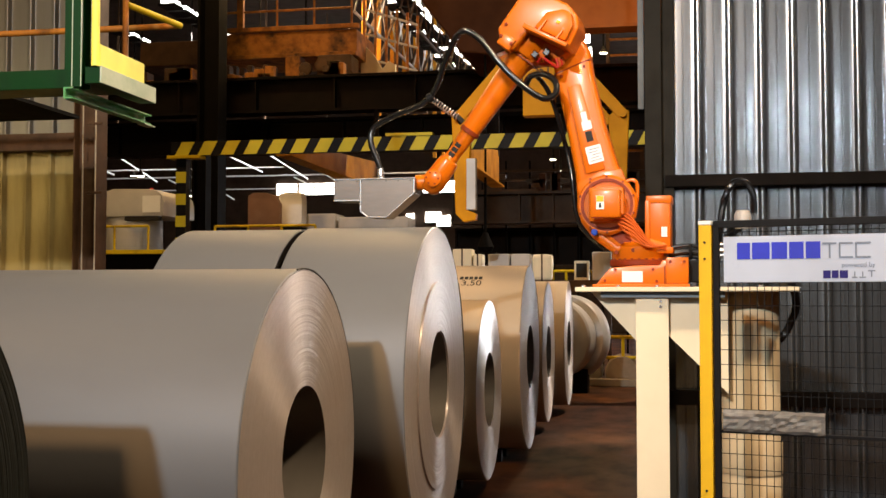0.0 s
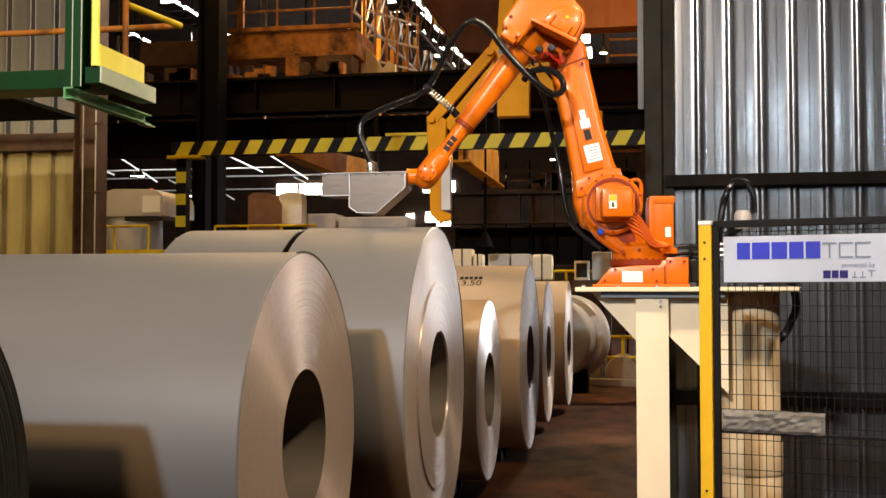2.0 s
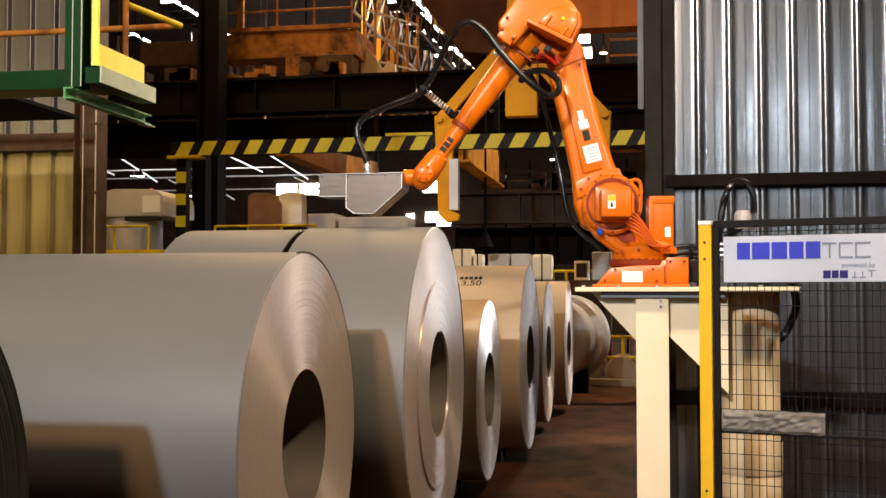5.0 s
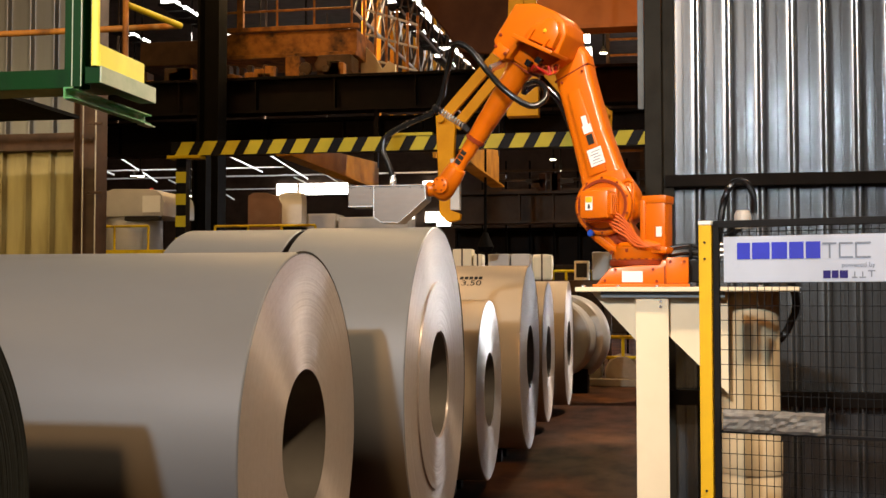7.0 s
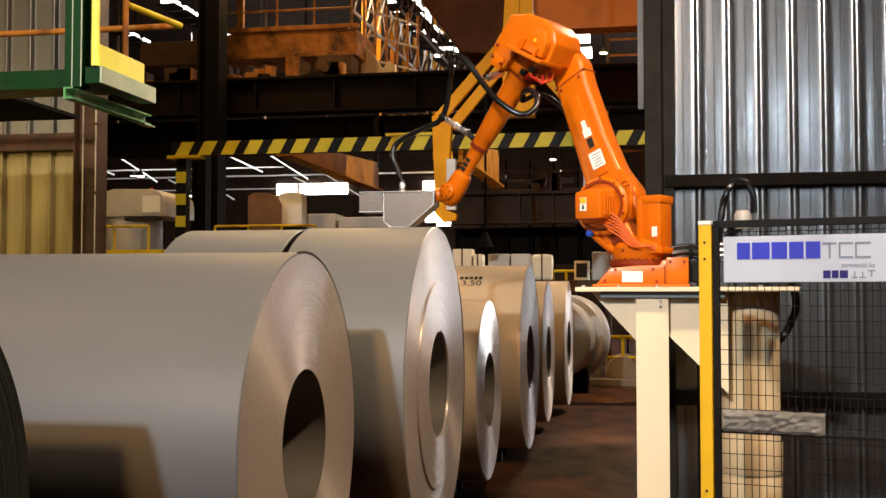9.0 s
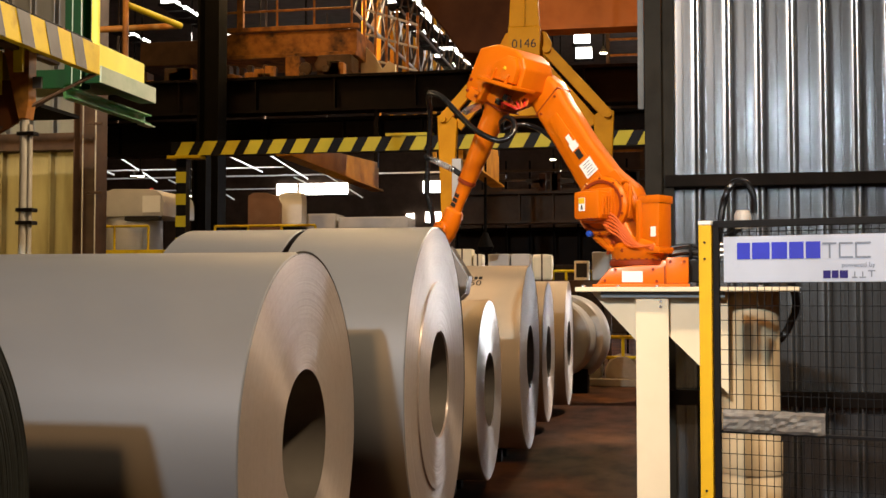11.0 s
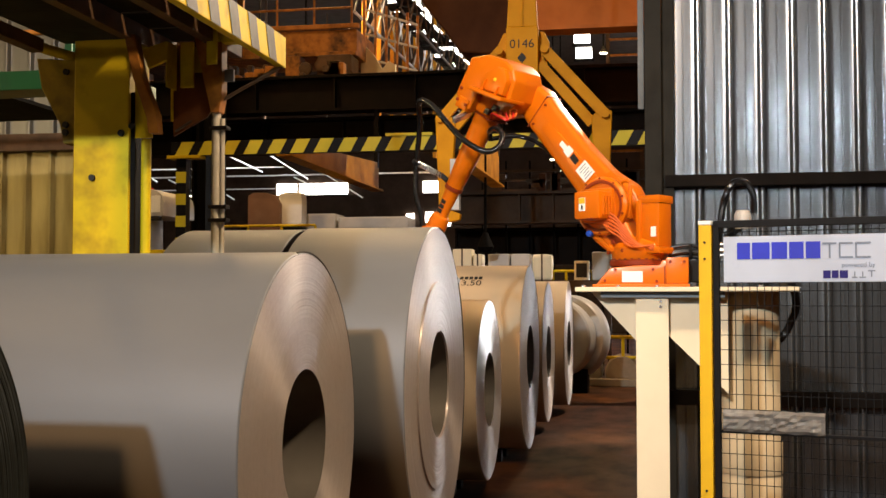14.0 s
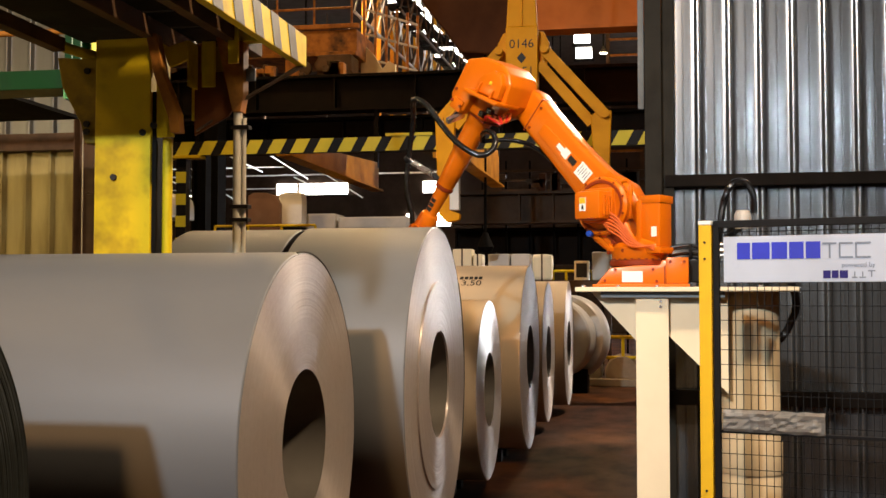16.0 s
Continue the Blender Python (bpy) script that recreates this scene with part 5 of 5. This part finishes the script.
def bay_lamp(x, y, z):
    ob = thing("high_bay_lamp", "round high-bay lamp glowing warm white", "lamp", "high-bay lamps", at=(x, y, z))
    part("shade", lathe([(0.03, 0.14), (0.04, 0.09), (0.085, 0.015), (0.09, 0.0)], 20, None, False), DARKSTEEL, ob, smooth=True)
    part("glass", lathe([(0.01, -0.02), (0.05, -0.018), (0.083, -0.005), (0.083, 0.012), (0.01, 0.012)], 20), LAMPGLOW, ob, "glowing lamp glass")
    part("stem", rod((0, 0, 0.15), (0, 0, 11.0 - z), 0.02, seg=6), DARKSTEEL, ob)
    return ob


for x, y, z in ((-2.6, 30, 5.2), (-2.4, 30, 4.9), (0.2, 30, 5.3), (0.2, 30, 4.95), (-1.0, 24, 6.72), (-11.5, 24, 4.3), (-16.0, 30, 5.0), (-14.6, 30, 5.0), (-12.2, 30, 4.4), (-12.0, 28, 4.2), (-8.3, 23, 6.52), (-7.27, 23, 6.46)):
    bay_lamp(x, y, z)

# roof trusses far back, pale in the daylight
for y in (30.0, 36.0):
    truss = thing("roof_truss", "pale steel lattice truss lit by daylight", "truss", "roof trusses")
    part("chord", beam((-30, y, 5.6), (-6.5, y, 5.6), 0.05, 0.05, 0), WRAP, truss)
    part("lower_chord", beam((-30, y, 5.16), (-10.1, y, 5.16), 0.035, 0.035, 0), WRAP, truss)
    for x in (-10.64, -15.1, -19.6):
        part("diagonal", beam((x, y, 5.58), (x + 1.24, y, 4.81), 0.038, 0.038, 0), WHITE, truss)
        part("diagonal", beam((x - 1.12, y, 5.53), (x - 0.08, y, 5.03), 0.04, 0.04, 0), WHITE, truss)
        part("hanger", beam((x, y, 5.6), (x, y, 11.0), 0.05, 0.05, 0), RUSTSTEEL, truss)

hall_column = thing("hall_column", "near-black hall column of paired flanges", "column", at=(-7.75, 19.0, 0))
part("flange", box(-0.2, -0.15, -0.2, 0.2, 0, 11, 0), NEARBLACK, hall_column)
part("flange", box(0.15, 0.2, -0.2, 0.2, 0, 11, 0), NEARBLACK, hall_column)
part("web", box(-0.15, 0.15, 0.0, 0.04, 0, 11, 0), NEARBLACK, hall_column)
hall_column = thing("hall_column", "near-black hall column of paired flanges", "column", at=(-7.35, 17.6, 0))
part("flange", box(-0.12, -0.09, -0.12, 0.12, 0, 3.9, 0), NEARBLACK, hall_column)
part("flange", box(0.09, 0.12, -0.12, 0.12, 0, 3.9, 0), NEARBLACK, hall_column)
part("web", box(-0.09, 0.09, 0.0, 0.03, 0, 3.9, 0), NEARBLACK, hall_column)
# tan beams running back under the barrier
for x, y0, y1, z0, z1 in ((-4.95, 14.65, 20.0, 3.50, 4.0), (-2.49, 14.65, 18.2, 3.36, 3.94)):
    ob = thing("runway_beam", "tan painted runway beam running back", "beam")
    part("web", prism([(y0, z0), (y1, z0), (y1, z1), (y0, z0 + 0.2)], -x - 0.03, -x + 0.03, 0, 1, "x"), TANBEAM, ob)
    part("flange", box(x - 0.1, x + 0.12, y0, y1, z0 - 0.03, z0, 0.004), TANBEAM, ob)
    part("hanger", box(x - 0.04, x + 0.04, y1 - 0.1, y1, z1 - 0.1, 11 if y1 < 19 else 4.96, 0), DARKSTEEL, ob)

# goods and a covered machine behind the row
plinth = thing("storage_plinth", "black steel plinth under a machine", "plinth")
part("block", box(-8.5, -6.62, 14.62, 16.3, 0, 2.14, 0.01), NEARBLACK, plinth)
part("edge_plate", box(-8.5, -6.62, 14.5, 14.70, 2.141, 2.20, 0.006), YELLOW, plinth, "yellow platform edge")
machine = thing("covered_machine", "grey rounded sheet-metal machine with a white panel", "machine")
part("cover", prism([(-8.3, 2.70), (-6.83, 2.70), (-6.83, 2.90), (-6.86, 3.0), (-6.93, 3.06), (-7.02, 3.085), (-7.62, 3.095), (-7.72, 3.06), (-7.77, 2.98), (-8.3, 2.96)], 15.0, 16.1, 0.02), WRAP, machine, smooth=True)
part("drum", lathe([(0.40, 2.14), (0.42, 2.18), (0.42, 2.66), (0.40, 2.70)], 32, Matrix.Translation((-7.50, 15.45, 0))), WRAP, machine, smooth=True)
part("white_panel", box(-7.15, -6.88, 14.985, 14.999, 2.75, 2.99, 0.003), WHITE, machine, "white panel")
part("slot", box(-7.42, -6.9, 14.985, 15.1, 2.64, 2.70, 0.006), INK, machine, "dark slot under the cover")
part("cover_side", box(-8.4, -7.9, 15.1, 16.0, 2.14, 2.7, 0.02), RUSTSTEEL, machine)
part("lamp", lathe([(0.03, 0), (0.03, 0.05), (0.015, 0.07)], 12, Matrix.Translation((-7.25, 15.5, 3.085))), RED, machine, "small red lamp", True)
railing("yellow railing before a machine", (-7.88, 14.6), (-6.87, 14.6), 2.20, 2, YELLOW, 0.33, 1, 0.018)
rack = thing("goods_rack", "dark brown steel rack with stacked goods", "rack")
part("back_block", prism([(-6.13, 0.0), (-5.62, 0.0), (-5.62, 2.98), (-5.70, 3.1), (-5.85, 3.15), (-6.05, 3.15), (-6.13, 3.1)], 16.5, 17.0, 0.01), BROWNROLL, rack, "brown rounded roll", smooth=True)
part("shelf", box(-5.9, -3.6, 16.9, 17.6, 0, 2.60, 0.01), DARKSTEEL, rack)
bundle = thing("wrapped_bundle", "white wrapped bundle with rounded corners on a rack", "bundle")
part("body", box(-5.70, -5.28, 16.6, 16.9, 2.62, 3.17, 0.11), WHITE, bundle, smooth=True)
part("foot", box(-5.72, -5.3, 16.6, 16.9, 0, 2.62, 0.01), DARKSTEEL, bundle)
for x0, x1, z1 in ((-5.5, -4.86, 2.85), (-4.82, -3.7, 2.79)):
    bundle = thing("wrapped_slab", "pale wrapped slab lying on a rack", "bundle")
    part("body", box(x0, x1, 16.95, 17.5, 2.6, z1, 0.03), WRAP, bundle)
railing("thin yellow rail along the rack", (-6.6, 16.35), (-5.0, 16.35), 0, 3, YELLOW, 2.63, 1, 0.02)
bench = thing("roller_bench", "long brown steel bench across the hall", "bench")
part("top_beam", box(-4.0, 2.0, 17.0, 17.3, 1.62, 1.80, 0.01), RUSTSTEEL, bench)
for x in (-3.8, -1.8, 0.0, 1.8):
    part("leg", box(x, x + 0.15, 17.05, 17.25, 0, 1.62, 0.005), DARKSTEEL, bench)
for label, x0, x1, z1, b, mat in (
        ("cream wrapped stack on a bench", -3.02, -2.72, 2.28, 0.02, CREAM), ("low cream wrapped stack on a bench", -2.70, -2.56, 2.20, 0.02, CREAM),
        ("grey wrapped slab on a bench", -2.47, -2.14, 2.20, 0.02, WRAP), ("pale wrapped slab on a bench", -2.12, -1.83, 2.20, 0.02, WRAP),
        ("white box with rounded corners on a bench", -1.80, -1.50, 2.19, 0.05, CREAM), ("tall pale cabinet on a bench", -0.90, -0.62, 2.22, 0.02, WRAP)):
    crate = thing("wrapped_bundle", label, "bundle", "goods on the bench")
    part("body", box(x0, x1, 17.0, 17.3, 1.8, z1, b), mat, crate)
    if mat is CREAM:
        part("strap", box((x0 + x1) / 2 - 0.012, (x0 + x1) / 2 + 0.012, 16.995, 17.305, 1.8, z1 + 0.004, 0), RUSTSTEEL, crate, "thin strap")
monitor = thing("control_box", "small dark-faced control box with a pale frame", "control box")
part("body", box(-1.165, -0.945, 17.0, 17.2, 1.8, 2.09, 0.01), CREAM, monitor)
part("screen", box(-1.135, -0.975, 16.992, 16.9995, 1.84, 2.05, 0.002), INK, monitor, "dark face")
clutter = thing("dark_hook_block", "black hook block hanging over the goods", "hook block")
part("block", lathe([(0.04, 2.20), (0.10, 2.22), (0.13, 2.29), (0.10, 2.35), (0.04, 2.5)], 16, Matrix.Translation((-2.45, 16.6, 0))), NEARBLACK, clutter, smooth=True)
part("rope", rod((-2.45, 16.6, 2.48), (-2.45, 16.6, 11.0), 0.02, seg=6), NEARBLACK, clutter)
# the pit edge at the end of the aisle
kerb = thing("pit_kerb", "low stained concrete kerb at the aisle's end", "kerb")
part("block", box(-3.0, 2.0, 19.8, 20.1, 0, 0.12, 0.01), CONCRETE, kerb)
for x in (-1.2, -0.55, 0.1):
    ob = thing("concrete_roll", "rounded stained concrete support block", "support block", "row of support blocks", at=(x, 20.6, 0.22))
    part("block", lathe([(0.05, -0.45), (0.27, -0.45), (0.30, -0.4), (0.30, 0.4), (0.27, 0.45)], 20, Matrix.Rotation(radians(90), 4, "X")), CONCRETE, ob, smooth=True)
railing("orange-yellow railing across the aisle's end", (-1.6, 20.2), (1.6, 20.2), 0.12, 3, YELLOW, 0.72, 2, 0.03)
railing("yellow railing on the bench", (-1.5, 17.2), (-0.9, 17.2), 1.80, 3, YELLOW, 0.14, 1, 0.02)
back_coil = thing("upright_coil", "brown steel coil lying beyond the aisle", "steel coil", at=(-1.45, 18.6, 0.88))
part("body", lathe([(0.2, -0.45), (0.60, -0.45), (0.63, -0.42), (0.63, -0.2), (0.58, -0.18), (0.58, -0.02), (0.68, 0.0), (0.70, 0.03), (0.70, 0.3), (0.66, 0.36), (0.2, 0.36)], 48, Matrix.Rotation(radians(-18), 4, "Z") @ Matrix.Rotation(radians(-90), 4, "X")), WRAP, back_coil, smooth=True)
foot = part("foot", box(-0.4, 0.4, -0.3, 0.3, -0.88, -0.5, 0.01), DARKSTEEL, back_coil)


# ---- movement ----
def motions():
    parts = (turret, lower_arm, upper_arm, print_head)
    for i, ob in enumerate(parts):
        walk(ob, [(t, p[0][i]) for t, p in POSES.items()])
    for kind, pieces in ((1, main_hose), (2, supply_hose)):
        for i, ob in enumerate(pieces):
            walk(ob, [(t, piece_pose(p[kind][i], p[kind][i + 1])) for t, p in POSES.items()])
    # the front coil is lifted on its cradle
    for ob, z in ((front_coil, LIFT + 0.826), (front_cradle, 0.0)):
        x, y = ob.location.x, ob.location.y
        walk(ob, [(t, pose(x, y, z + dz)) for t, dz in ((0, -0.073), (0.5, -0.026), (0.8, -0.002), (1.0, 0.0), (16, 0.0))])
    # the tong sways on its ropes
    sway = ((0, 0.178), (0.5, 0.128), (1, 0.008), (1.5, -0.08), (2, -0.072), (2.5, 0.005), (3, 0.045), (3.5, 0.016), (4, -0.01), (4.2, -0.01), (5.2, 0.01), (6.3, 0.015), (6.5, 0.02), (7, 0.02), (7.5, 0.033), (8, 0.05), (8.5, 0.022), (9, -0.02), (9.2, -0.03), (10.2, 0.0), (11.3, 0.04), (11.5, 0.038), (12, 0.033), (12.5, 0.0), (13, -0.016), (13.5, -0.011), (14, 0.016), (14.5, 0.022), (15, 0.033), (15.5, 0.03), (16, 0.012))
    walk(tong, [(t, pose(-1.25 + d, 10.86, 3.2)) for t, d in sway])
    # the gantry rolls in beside the coils
    roll = ((0, -7.2), (6.0, -6.1), (8.0, -5.3), (9.2, -4.77), (10.3, -4.28), (11.3, -3.84), (11.5, -3.76), (12, -3.53), (12.5, -3.305), (13, -3.08), (13.5, -2.905), (14, -2.85), (14.5, -2.795), (15, -2.735), (15.4, -2.73), (16, -2.73))
    walk(gantry, [(t, pose(x, 5.55, 0)) for t, x in roll])


motions()
